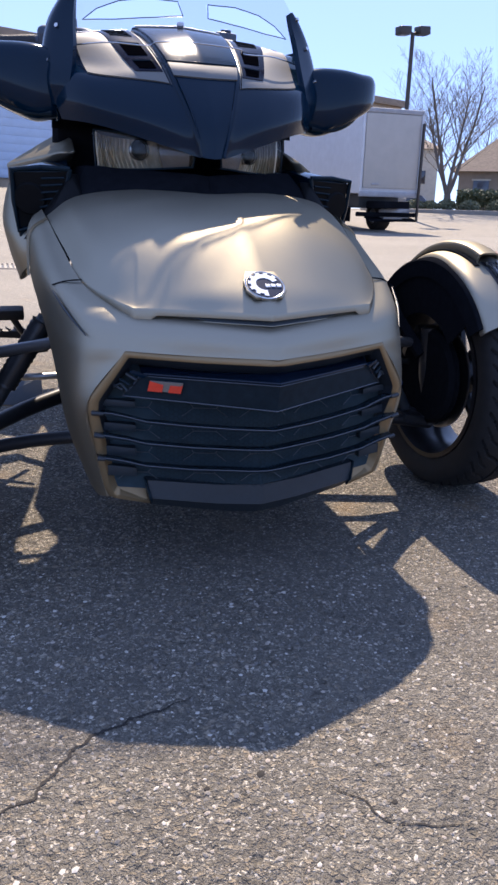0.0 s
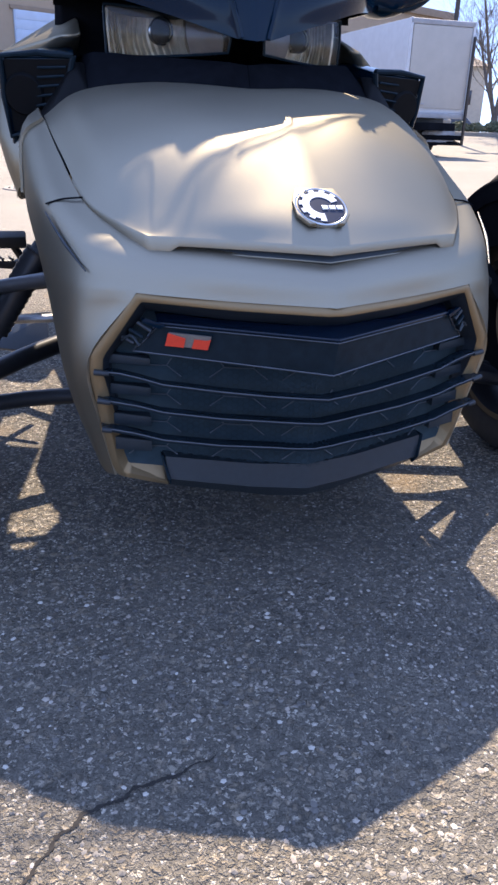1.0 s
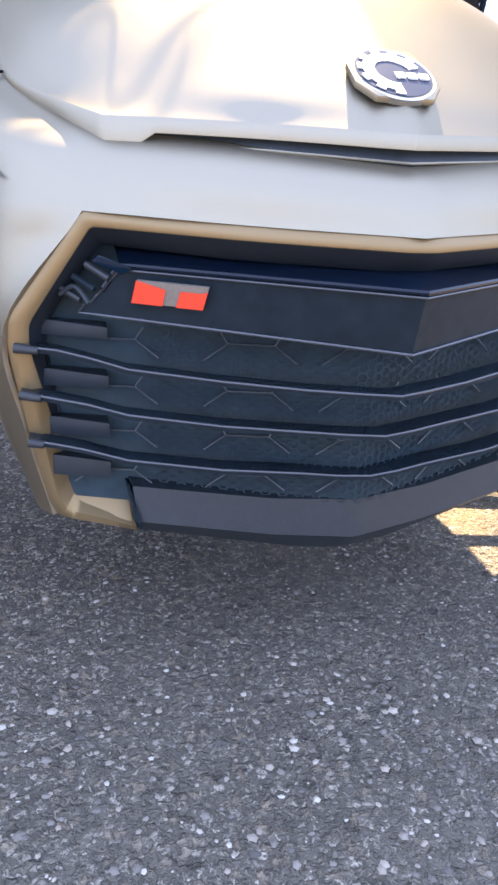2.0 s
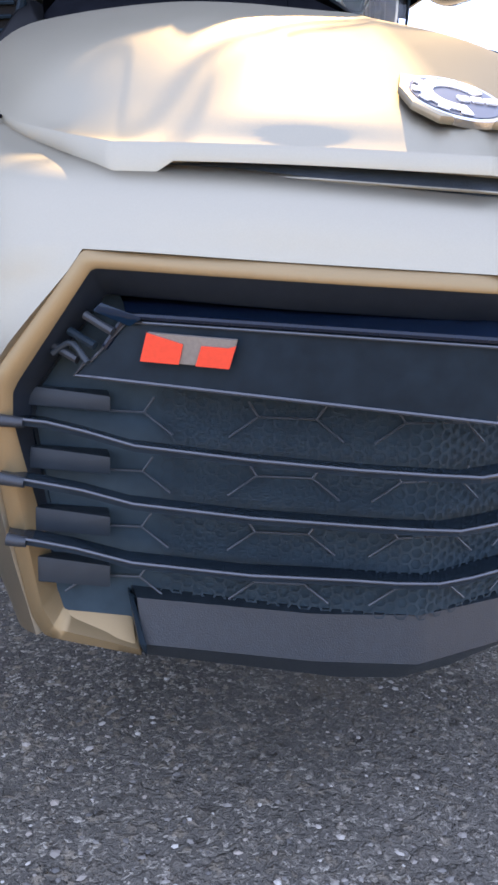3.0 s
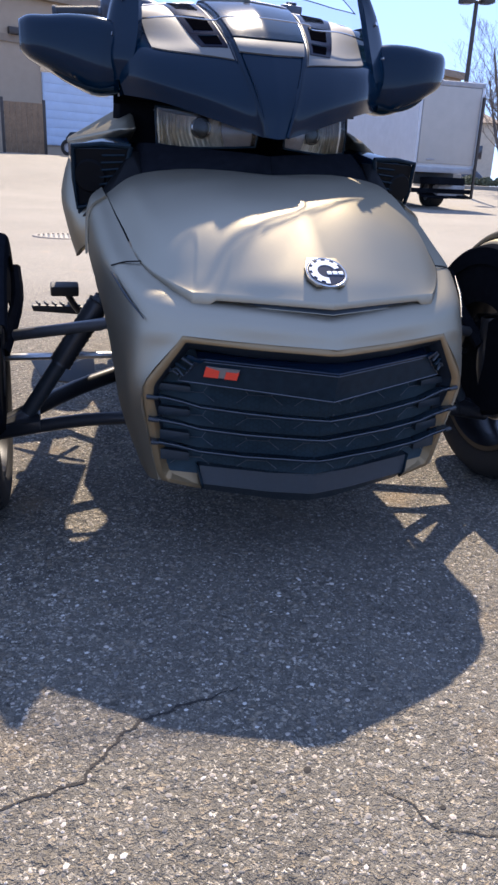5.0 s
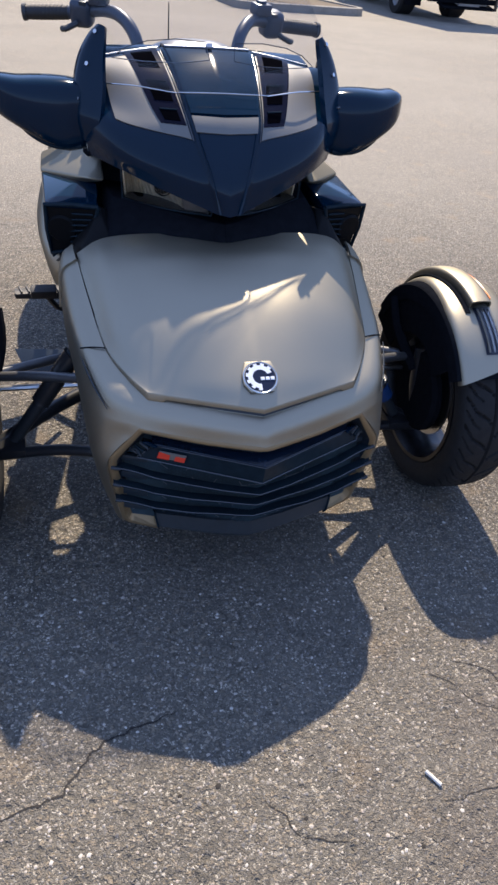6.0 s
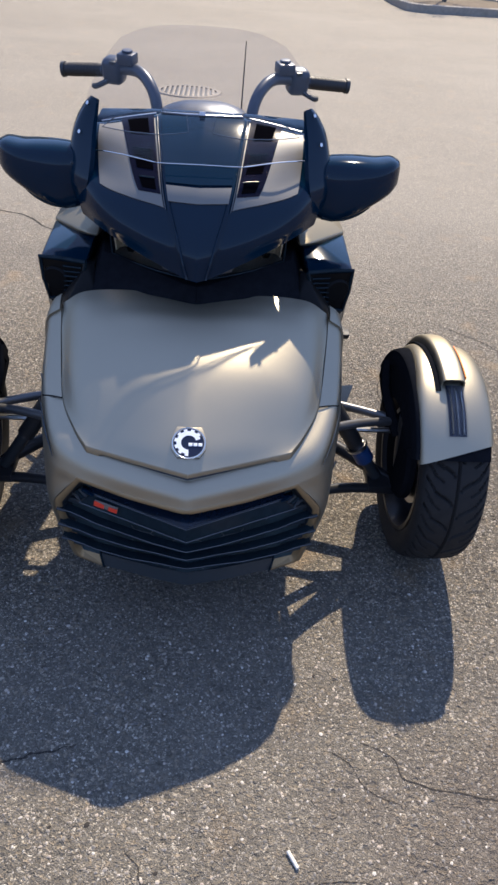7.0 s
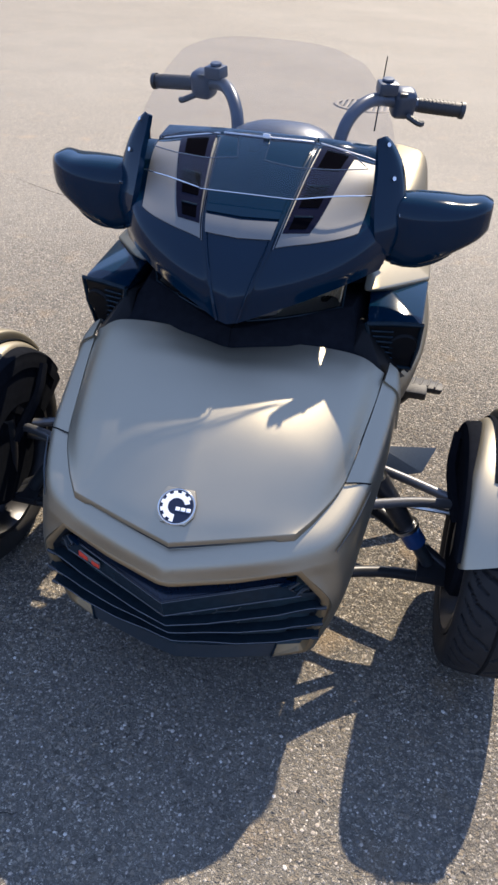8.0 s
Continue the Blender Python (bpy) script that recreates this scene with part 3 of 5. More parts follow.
GB = np.array([[(x, back_y(x), z) for x in np.linspace(-0.29, 0.29, 31)] for z in np.linspace(0.17, 0.43, 6)])
part("grille_back", shell(GB, 0.004), GRILLE, bike)
comb = bmesh.new()
for i in range(-24, 25):
    for j in range(24):
        cx, cz = 0.0078 * i, 0.190 + 0.009 * j + (0.0045 if i % 2 else 0)
        pts = [(cx + 0.0052 * math.cos(radians(60 * k)), cz + 0.0052 * math.sin(radians(60 * k))) for k in range(6)]
        inn = [(cx + 0.0041 * math.cos(radians(60 * k)), cz + 0.0041 * math.sin(radians(60 * k))) for k in range(6)]
        vo = [comb.verts.new((x, back_y(x) - 0.004, z)) for x, z in pts]
        vi = [comb.verts.new((x, back_y(x) - 0.004, z)) for x, z in inn]
        for k in range(6):
            comb.faces.new((vo[k], vo[(k + 1) % 6], vi[(k + 1) % 6], vi[k]))
part("honeycomb", comb, COMB, bike, "fine black honeycomb mesh", smooth=False)
for s in (1, -1):
    for z0, z1 in ((0.339, 0.352), (0.293, 0.308), (0.246, 0.263), (0.206, 0.225)):
        part("grille_end_plate", hull(sx([(0.229, -0.268, z0), (0.286, -0.250, z0 + 0.002), (0.229, -0.268, z1 - 0.002), (0.284, -0.250, z1 + 0.003), (0.229, -0.25, z0), (0.280, -0.225, z0), (0.229, -0.25, z1), (0.280, -0.225, z1)], s), 0.001), PLATE, bike)
for z0, w in ((0.344, 1.0), (0.300, 0.98), (0.257, 0.96), (0.217, 0.90)):
    for cx in (-0.225, -0.106, 0.0, 0.106, 0.225):
        hook = bmesh.new()
        side = 0.020 if cx else 0.025
        for pl in ([(-side - 0.020, -0.022), (-side, -0.006), (side, -0.006), (side + 0.020, -0.022)], [(-side - 0.007, 0.005), (-side, -0.006)], [(side + 0.007, 0.005), (side, -0.006)]):
            pl = [(cx + px * w, z0 + pz * w) for px, pz in pl]
            pl = [(px, pz) for px, pz in pl if abs(px) < 0.262]
            if len(pl) > 1:
                join(hook, tube([(px, back_y(px) - 0.007, pz) for px, pz in pl], 0.0009, 6))
        part("mesh_hook", hook, WIRE, bike)


def bar(half, h, d, material, edge=0.0013):
    """A grille bar: a flat slat through the points, with a light front edge."""
    pts = chain(half)
    ob = part("grille_bar", strip([[(x, y, z - h) for x, y, z in pts], [(x, y, z + h) for x, y, z in pts], [(x, y + d, z + h * 0.6) for x, y, z in pts], [(x, y + d, z - h * 0.6) for x, y, z in pts], [(x, y, z - h) for x, y, z in pts]]), material, bike, "slim gloss black grille bar", smooth=False)
    part("bar_edge", tube([(x, y - 0.0008, z + h) for x, y, z in pts], edge, 6), EDGE, ob)
    return ob


for half in (
        [(0, -0.383, 0.311), (0.03, -0.373, 0.311), (0.076, -0.358, 0.312), (0.141, -0.331, 0.314), (0.216, -0.301, 0.319), (0.248, -0.289, 0.327), (0.273, -0.280, 0.332), (0.306, -0.268, 0.334)],
        [(0, -0.364, 0.268), (0.03, -0.356, 0.268), (0.070, -0.344, 0.269), (0.139, -0.329, 0.273), (0.217, -0.304, 0.279), (0.250, -0.294, 0.287), (0.275, -0.287, 0.291), (0.304, -0.277, 0.295)],
        [(0, -0.344, 0.221), (0.03, -0.338, 0.221), (0.063, -0.331, 0.223), (0.136, -0.321, 0.228), (0.217, -0.300, 0.235), (0.255, -0.289, 0.244), (0.278, -0.283, 0.248), (0.300, -0.277, 0.251)]):
    slat = bar(half, 0.0022, 0.026, GLOSS)
    for s in (1, -1):
        a, b = np.array(half[-2]), np.array(half[-1])
        part("bar_tip", tube(sx([a + (b - a) * 0.45, b + (b - a) * 0.04], s), [0.0036, 0.0046], 10), PLASTIC, slat, "dark rounded end of the bar")
PANEL = np.array([[(x * (1 - 0.13 * k), (-0.392 + 0.44 * abs(x)) * (1 - k) + (-0.403 + 0.43 * abs(x)) * k, (0.351 + 0.061 * abs(x)) * (1 - k) + (0.401 + 0.018 * abs(x)) * k) for x in np.linspace(-0.254, 0.254, 41)] for k in (0, 0.25, 0.5, 0.75, 1)])
upper = part("grille_upper_panel", shell(PANEL, 0.008), GLOSS, bike, "gloss blue-black upper grille panel")
part("panel_edge", tube([PANEL[2, 0] + np.array((0.003, -0.001, 0)), *[p + np.array((0, -0.001, 0.002)) for p in PANEL[-1]], PANEL[2, -1] + np.array((-0.003, -0.001, 0))], 0.0026, 8), LEDGE, upper)
part("panel_lower_edge", tube([PANEL[1, 0] + np.array((-0.001, -0.001, 0)), *[p + np.array((0, -0.001, 0)) for p in PANEL[0]], PANEL[1, -1] + np.array((0.001, -0.001, 0))], 0.0014, 6), EDGE, upper)
part("panel_ledge", strip([PANEL[-1] + np.array((0, 0, 0.001)), PANEL[-1] + np.array((0, 0.018, 0.010)), PANEL[-1] + np.array((0, 0.050, 0.016))]), LEDGE, upper)
part("panel_outline", tube([PANEL[1, 0] + np.array((0.002, -0.002, 0)), *[p + np.array((0, -0.002, -0.002)) for p in PANEL[-1]], PANEL[1, -1] + np.array((-0.002, -0.002, 0))], 0.0010, 6), EDGE, upper)
for s in (1, -1):
    part("corner_fin", hull(sx([(0.212, -0.310, 0.407), (0.238, -0.298, 0.416), (0.243, -0.294, 0.410), (0.220, -0.304, 0.401), (0.214, -0.28, 0.405), (0.240, -0.272, 0.411)], s), 0.001), NAVY, bike)
    for k in range(3):
        part("corner_rib", tube(sx([(0.230 + 0.011 * k, -0.298 + 0.008 * k, 0.397 - 0.010 * k), (0.247 + 0.010 * k, -0.285 + 0.008 * k, 0.407 - 0.011 * k)], s), 0.003, 8), GLOSS if k % 2 else PLASTIC, bike)
    part("corner_clip", tube(sx([(0.246, -0.292, 0.376), (0.256, -0.280, 0.388), (0.268, -0.272, 0.380)], s), 0.0022, 8, 8), PLATE, bike)
# red and grey tag
TAG = Matrix.Translation((-0.184, -0.3215, 0.3870)) @ pose(0, 0, 0, 0, 2.0, -24) @ pose(0, 0, 0, 11) @ Matrix.Diagonal((0.92, 1, 0.92, 1))
tag = part("tag", prism([(-0.035, -0.0095), (0.029, -0.0095), (0.034, 0.011), (-0.030, 0.011)], 0.003, TAG), TAGGREY, bike, "small red and grey tag plate", smooth=False)
part("tag_red", prism([(-0.0352, -0.0098), (-0.007, -0.0098), (-0.004, 0.005), (-0.010, 0.0065), (-0.0302, 0.0112)], 0.001, TAG @ pose(0, -0.0012, 0)), RED, tag, smooth=False)
part("tag_red", prism([(0.005, -0.0098), (0.0292, -0.0098), (0.0335, 0.007), (0.028, 0.005), (0.009, 0.005)], 0.001, TAG @ pose(0, -0.0012, 0)), RED, tag, smooth=False)

# chin below the grille
CH = np.array([even(chain(h), 41) for h in (
    [(0, -0.300, 0.124), (0.05, -0.293, 0.126), (0.20, -0.255, 0.142)],
    [(0, -0.326, 0.149), (0.08, -0.310, 0.152), (0.206, -0.280, 0.164)],
    [(0, -0.322, 0.188), (0.08, -0.306, 0.189), (0.210, -0.274, 0.199)],
    [(0, -0.306, 0.191), (0.08, -0.290, 0.192), (0.212, -0.256, 0.202)])])
part("chin", shell(CH, 0.006), CHIN, bike, "matt grey plastic chin below the grille")
for s in (1, -1):
    part("chin_end", hull(sx([(0.216, -0.276, 0.201), (0.204, -0.288, 0.166), (0.202, -0.276, 0.150), (0.212, -0.270, 0.200), (0.206, -0.25, 0.150), (0.214, -0.24, 0.199), (0.209, -0.283, 0.166)], s), 0.001), GLOSS, bike)
part("belly", hull([(0.2, -0.25, 0.14), (-0.2, -0.25, 0.14), (0, -0.29, 0.13), (0.29, -0.1, 0.15), (-0.29, -0.1, 0.15), (0.28, 0.3, 0.16), (-0.28, 0.3, 0.16), (0.25, -0.15, 0.40), (-0.25, -0.15, 0.40), (0.26, 0.3, 0.42), (-0.26, 0.3, 0.42)]), DARK, bike)

# cowl
COWL_H = net([
    [(0, 0.056, 0.772), (0.026, 0.066, 0.775), (0.036, 0.074, 0.777), (0.14, 0.128, 0.810), (0.225, 0.192, 0.836), (0.292, 0.275, 0.850)],
    [(0, 0.068, 0.845), (0.045, 0.076, 0.846), (0.055, 0.085, 0.848), (0.150, 0.130, 0.862), (0.240, 0.195, 0.878), (0.306, 0.285, 0.900)],
    [(0, 0.114, 0.915), (0.066, 0.121, 0.916), (0.076, 0.133, 0.918), (0.160, 0.164, 0.919), (0.240, 0.212, 0.925), (0.308, 0.300, 0.950)],
    [(0, 0.165, 0.967), (0.077, 0.172, 0.966), (0.087, 0.184, 0.962), (0.170, 0.217, 0.958), (0.242, 0.264, 0.962), (0.304, 0.335, 0.992)],
    [(0, 0.274, 1.028), (0.090, 0.284, 1.023), (0.101, 0.296, 1.018), (0.184, 0.314, 1.020), (0.245, 0.340, 1.020), (0.292, 0.380, 1.028)],
    [(0, 0.385, 1.066), (0.102, 0.402, 1.061), (0.113, 0.412, 1.056), (0.190, 0.402, 1.047), (0.245, 0.405, 1.038), (0.280, 0.420, 1.036)],
    [(0, 0.450, 1.066), (0.100, 0.470, 1.058), (0.110, 0.475, 1.053), (0.190, 0.460, 1.040), (0.245, 0.450, 1.030), (0.275, 0.450, 1.020)]], 49, 51)
cowl = part("cowl", shell(both(COWL_H), 0.010), NAVY, bike, "gloss navy front cowl")

top = [q + np.array((0, -0.006, -0.012)) for q in both(COWL_H)[-1]]
top = [np.array((-0.298, 0.440, 1.044))] + top + [np.array((0.298, 0.440, 1.044))]
part("cowl_bulkhead", strip([top, [q + np.array((0, -0.01, -0.10)) for q in top], [np.array((q[0] * 1.02, 0.43, 0.84)) for q in top]]), DARK, cowl)
for s in (1, -1):
    part("cowl_side_web", hull(sx([(0.293, 0.31, 0.85), (0.297, 0.31, 0.85), (0.293, 0.45, 0.85), (0.297, 0.45, 0.85), (0.293, 0.37, 1.04), (0.297, 0.37, 1.04), (0.293, 0.45, 1.045), (0.297, 0.45, 1.045), (0.297, 0.33, 1.0)], s)), NAVY, cowl)

def cowl_patch(a, b, c, d, s, n=12):
    g = patch(COWL_H, (a, b, c, d), n, n)
    return g if s > 0 else flip(g)


STRIP = both(patch(COWL_H, ((0.385, 0.0), (0.39, 0.195), (0.478, 0.0), (0.485, 0.2)), 6, 12))
part("silver_strip", shell(STRIP, 0.004, 0.004), SILVER, cowl, "brushed silver strip")
CENTRE = both(patch(COWL_H, ((0.492, 0.0), (0.497, 0.2), (0.84, 0.0), (0.85, 0.2)), 12, 14))
part("centre_panel", shell(CENTRE, 0.004, 0.0045), NAVY, cowl)
part("cowl_trim", tube([p + np.array((0, -0.002, 0.006)) for p in CENTRE[-1]], 0.0026, 8), STEEL, cowl)
part("clip", box((0.016, 0.014, 0.010), (0, 0.383, 1.076), (-20, 0, 0), 0.003), WHITE, cowl)
for s in (1, -1):
    part("silver_panel", shell(cowl_patch((0.335, 0.41), (0.40, 0.79), (0.82, 0.42), (0.78, 0.84), s, 18), 0.004, 0.0035), SILVER, cowl, "satin silver cowl side panel")
    part("crease_line", tube([sample(COWL_H, u, v) * np.array((s, 1, 1)) + np.array((0, -0.004, 0.001)) for u, v in ((0.33, 0.40), (0.48, 0.40), (0.66, 0.40), (0.84, 0.40))], 0.0012, 6, 16), EDGE, cowl)
    part("side_trim", tube([(sample(COWL_H, u, v) + np.array((0, -0.001, 0.005))) * np.array((s, 1, 1)) for u, v in ((0.872, 0.415), (0.870, 0.55), (0.862, 0.70), (0.83, 0.83))], 0.0020, 8, 14), STEEL, cowl, "bright trim along the cowl's top")
    # vent: raised frame, near-black patches painted as the shade in its openings, slats
    V = [(0.42, 0.42), (0.43, 0.545), (0.85, 0.43), (0.84, 0.635)]
    part("vent_frame", shell(cowl_patch(*V, s, 14), 0.004, 0.0048), VENT, cowl, "dark plum cowl air vent")
    for k, (u0, u1) in enumerate(((0.06, 0.22), (0.30, 0.50), (0.66, 0.94))):
        va, vb, vc, vd = (np.array(q) for q in V)
        lo0, hi0 = va + (vc - va) * u0, va + (vc - va) * u1
        lo1, hi1 = vb + (vd - vb) * u0, vb + (vd - vb) * u1
        q = [lo0 * 0.8 + lo1 * 0.2, lo0 * 0.22 + lo1 * 0.78, hi0 * 0.8 + hi1 * 0.2, hi0 * 0.22 + hi1 * 0.78]
        part("vent_hole", shell(cowl_patch(*q, s, 5), 0.003, 0.0060), VENT_SHADE, cowl)
        g = cowl_patch(*q, s, 5)
        part("vent_slat", tube([g[-1, 0] + np.array((0, -0.005, 0.003)), g[-1, -1] + np.array((0, -0.005, 0.003))], 0.0024, 6), GLOSS, cowl)
    # side bracket that carries the windscreen
    BR = net([
        [(0.288, 0.270, 0.880), (0.311, 0.298, 0.880), (0.314, 0.312, 0.882)],
        [(0.270, 0.246, 0.930), (0.318, 0.292, 0.930), (0.323, 0.318, 0.932)],
        [(0.260, 0.262, 0.990), (0.312, 0.308, 0.990), (0.320, 0.336, 0.992)],
        [(0.256, 0.288, 1.045), (0.296, 0.319, 1.047), (0.306, 0.344, 1.048)],
        [(0.250, 0.306, 1.085), (0.272, 0.321, 1.093), (0.282, 0.342, 1.090)],
        [(0.247, 0.314, 1.110), (0.255, 0.319, 1.113), (0.262, 0.332, 1.111)]], 26, 10)
    part("screen_bracket", shell(BR if s > 0 else flip(BR), 0.014, 0.003), NAVY, cowl, "gloss navy windscreen bracket")
    nb = normals(BR)
    for i, j in ((21, 4), (14, 3), (8, 4)):
        a, b = BR[i, j] + nb[i, j] * 0.002, BR[i, j] + nb[i, j] * 0.0075
        part("screw", tube(sx([a, b], s), 0.0046, 10), CHROME, cowl)

# windscreen
WS = both(net([
    [(0, 0.180, 1.008), (0.09, 0.190, 1.005), (0.11, 0.215, 1.000), (0.19, 0.250, 1.005), (0.268, 0.300, 1.000)],
    [(0, 0.235, 1.075), (0.09, 0.243, 1.075), (0.15, 0.262, 1.072), (0.21, 0.292, 1.068), (0.285, 0.334, 1.060)],
    [(0, 0.300, 1.155), (0.09, 0.306, 1.153), (0.15, 0.320, 1.150), (0.20, 0.338, 1.142), (0.272, 0.366, 1.120)],
    [(0, 0.350, 1.230), (0.08, 0.354, 1.228), (0.13, 0.362, 1.222), (0.175, 0.372, 1.210), (0.234, 0.390, 1.188)],
    [(0, 0.372, 1.268), (0.07, 0.374, 1.266), (0.12, 0.378, 1.260), (0.155, 0.382, 1.250), (0.196, 0.392, 1.232)]], 110, 90))
# two crescent air openings, one on either side
OPEN_LOW = [(0.028, 1.066), (0.09, 1.058), (0.17, 1.053), (0.236, 1.053)]
OPEN_TOP = [(0.034, 1.098), (0.10, 1.100), (0.16, 1.092), (0.205, 1.076), (0.236, 1.053)]


def opening(x, z):
    a, b = (np.interp(abs(x), [p[0] for p in o], [p[1] for p in o]) for o in (OPEN_LOW, OPEN_TOP))
    return 0.031 < abs(x) < 0.238 and a < z < b


bm = shell(WS, 0.003)
bmesh.ops.delete(bm, geom=[f for f in bm.faces if opening(f.calc_center_median().x, f.calc_center_median().z)], context="FACES")
screen = part("windscreen", bm, SHIELD, bike, "clear faintly tinted windscreen with two openings")
flat = WS.reshape(-1, 3)
for s in (1, -1):
    rim = [(x * s, z) for x, z in OPEN_LOW[:-1] + OPEN_TOP[::-1]]
    rim = [(a[0] + (b[0] - a[0]) * q, a[1] + (b[1] - a[1]) * q) for a, b in zip(rim, rim[1:] + rim[:1]) for q in (0, 0.25, 0.5, 0.75)]
    pts = [flat[np.argmin((flat[:, 0] - x) ** 2 + (flat[:, 2] - z) ** 2)] * np.array((0, 1, 0)) + np.array((x, -0.0015, z)) for x, z in rim]
    part("opening_edge", tube(pts + pts[:1], 0.0011, 6), WINDOW, screen)
part("screen_lower_edge", tube(WS[0, ::4], 0.0016, 6), CHROME, screen)

# dash and upper body behind the cowl
part("dash", hull([(0.13, 0.50, 1.058), (-0.13, 0.50, 1.058), (0.11, 0.46, 1.05), (-0.11, 0.46, 1.05), (0.272, 0.45, 1.035), (-0.272, 0.45, 1.035), (0.262, 0.50, 1.052), (-0.262, 0.50, 1.052), (0.29, 0.44, 0.87), (-0.29, 0.44, 0.87), (0.27, 0.56, 0.97), (-0.27, 0.56, 0.97), (0.10, 0.58, 1.040), (-0.10, 0.58, 1.040), (0.18, 0.62, 0.95), (-0.18, 0.62, 0.95), (0.27, 0.42, 0.88), (-0.27, 0.42, 0.88), (0.16, 0.72, 0.85), (-0.16, 0.72, 0.85)]), NAVY, bike, smooth=60)

VISOR = both(net([
    [(0, 0.490, 1.034), (0.07, 0.495, 1.030), (0.12, 0.505, 1.015), (0.155, 0.52, 0.985)],
    [(0, 0.54, 1.060), (0.07, 0.545, 1.055), (0.12, 0.555, 1.036), (0.155, 0.565, 0.995)],
    [(0, 0.60, 1.066), (0.06, 0.60, 1.062), (0.115, 0.605, 1.040), (0.150, 0.61, 0.990)],
    [(0, 0.68, 1.050), (0.06, 0.68, 1.046), (0.11, 0.68, 1.022), (0.14, 0.68, 0.97)]], 14, 12))
part("instrument_visor", shell(VISOR, 0.01), BARMETAL, bike, "slate instrument visor behind the cowl")
for s in (1, -1):
    # mirror housing, one smooth pod with the glass facing back
    secs = []
    for x, yc, zc, ry, rz in ((0.300, 0.345, 0.925, 0.052, 0.072), (0.345, 0.345, 0.925, 0.064, 0.078), (0.400, 0.350, 0.935, 0.068, 0.068), (0.448, 0.362, 0.946, 0.064, 0.053), (0.486, 0.380, 0.956, 0.054, 0.043), (0.507, 0.392, 0.961, 0.036, 0.030)):
        ring = []
        for k in range(28):
            a = 2 * math.pi * k / 28
            c, q = math.cos(a), math.sin(a)
            p = 0.54
            ring.append((x * s + 0.0 * c, yc + ry * abs(c) ** p * (1 if c > 0 else -1), zc + rz * abs(q) ** p * (1 if q > 0 else -1)))
        secs.append(ring)
    fine = np.stack([spline(np.array(secs)[:, j], 18) for j in range(28)], 1)
    bm = strip(list(fine), closed=True)
    bm.faces.new([v for v in bm.verts if abs(abs(v.co.x) - 0.300) < 1e-5][:28])
    tipv = sorted(bm.verts, key=lambda v: -abs(v.co.x))[:28]
    bm.faces.new(sorted(tipv, key=lambda v: math.atan2(v.co.z - 0.962, v.co.y - 0.398)))
    housing = part("mirror", bm, NAVY, bike, "gloss navy mirror housing", smooth=50)
    part("mirror_glass", box((0.14, 0.004, 0.085), (0.398 * s, 0.420, 0.938), (0, 0, 14 * s), 0.0015), MIRROR, housing)
    part("mirror_under_trim", tube(sx([(0.312, 0.300, 0.862), (0.37, 0.30, 0.862), (0.425, 0.317, 0.885), (0.477, 0.356, 0.932)], s), 0.006, 8, 14), GLOSS, housing)

    # headlight under the cowl's brow: clear cover, bowl, projector, ribs
    cover = net([
        [(0.032, 0.086, 0.760), (0.10, 0.134, 0.756), (0.17, 0.190, 0.755), (0.222, 0.228, 0.760)],
        [(0.030, 0.080, 0.782), (0.11, 0.134, 0.785), (0.18, 0.190, 0.792), (0.224, 0.226, 0.808)],
        [(0.036, 0.086, 0.800), (0.11, 0.138, 0.819), (0.18, 0.194, 0.832), (0.224, 0.230, 0.838)]], 12, 20)
    g = cover if s > 0 else flip(cover)
    # fluted reflector bowl behind the outer two thirds of the cover
    bowl = [[sample(cover, u, v) * np.array((s, 1, 1)) + np.array((0, 0.018 + 0.075 * math.sin(math.pi * (v - 0.27) / 0.66) ** 0.5 + 0.0025 * math.sin(v * 150), 0)) for v in (np.linspace(0.272, 0.928, 60) if s > 0 else np.linspace(0.928, 0.272, 60))] for u in np.linspace(0.04, 0.96, 10)]
    lamp = part("headlight", shell(np.array(bowl), 0.004), REFLECTOR, bike, "clear headlight with projector lens")
    for u in (0.03, 0.97):
        roof = [sample(cover, u, v) * np.array((s, 1, 1)) for v in np.linspace(0.02, 0.96, 14)]
        part("bowl_wall", strip([[q + np.array((0, 0.006, 0)) for q in roof], [q + np.array((0, 0.10, 0)) for q in roof]]), CHIN, lamp)
    part("headlight_lens", shell(g, 0.003), LENS, lamp)
    part("headlight_edge", tube([*g[0], *g[1:, -1], *g[-1, ::-1], *g[::-1, 0]], 0.0022, 6), GLOSS, lamp)
    part("projector", lathe([(-0.012, 0.0), (-0.008, 0.010), (0.0, 0.016), (0.004, 0.018), (0.004, 0.020), (0.02, 0.021), (0.03, 0.0)], 28, "y"), GLOSS, lamp, "dark glass projector lens", matrix=pose(0.128 * s, 0.196, 0.797))
    part("projector_ring", lathe([(-0.002, 0.018), (-0.005, 0.0205), (0.0, 0.023), (0.005, 0.0205), (-0.002, 0.018)], 28, "y"), CHROME, lamp, matrix=pose(0.128 * s, 0.191, 0.797))
    cell = [[sample(cover, u, v) * np.array((s, 1, 1)) + np.array((0, 0.016, 0)) for v in ((0.03, 0.10, 0.18, 0.262) if s > 0 else (0.262, 0.18, 0.10, 0.03))] for u in np.linspace(0.04, 0.96, 6)]
    part("inner_cell", shell(np.array(cell), 0.004), CELL, lamp, "smoky inner cell of the headlight")
    part("headlight_surround", hull(sx([(0.0, 0.33, 0.69), (0.29, 0.385, 0.69), (0.29, 0.40, 0.87), (0.0, 0.355, 0.86), (0.0, 0.44, 0.69), (0.31, 0.44, 0.69), (0.30, 0.44, 0.87), (0.0, 0.44, 0.87)], s), 0.004), DARK, bike)
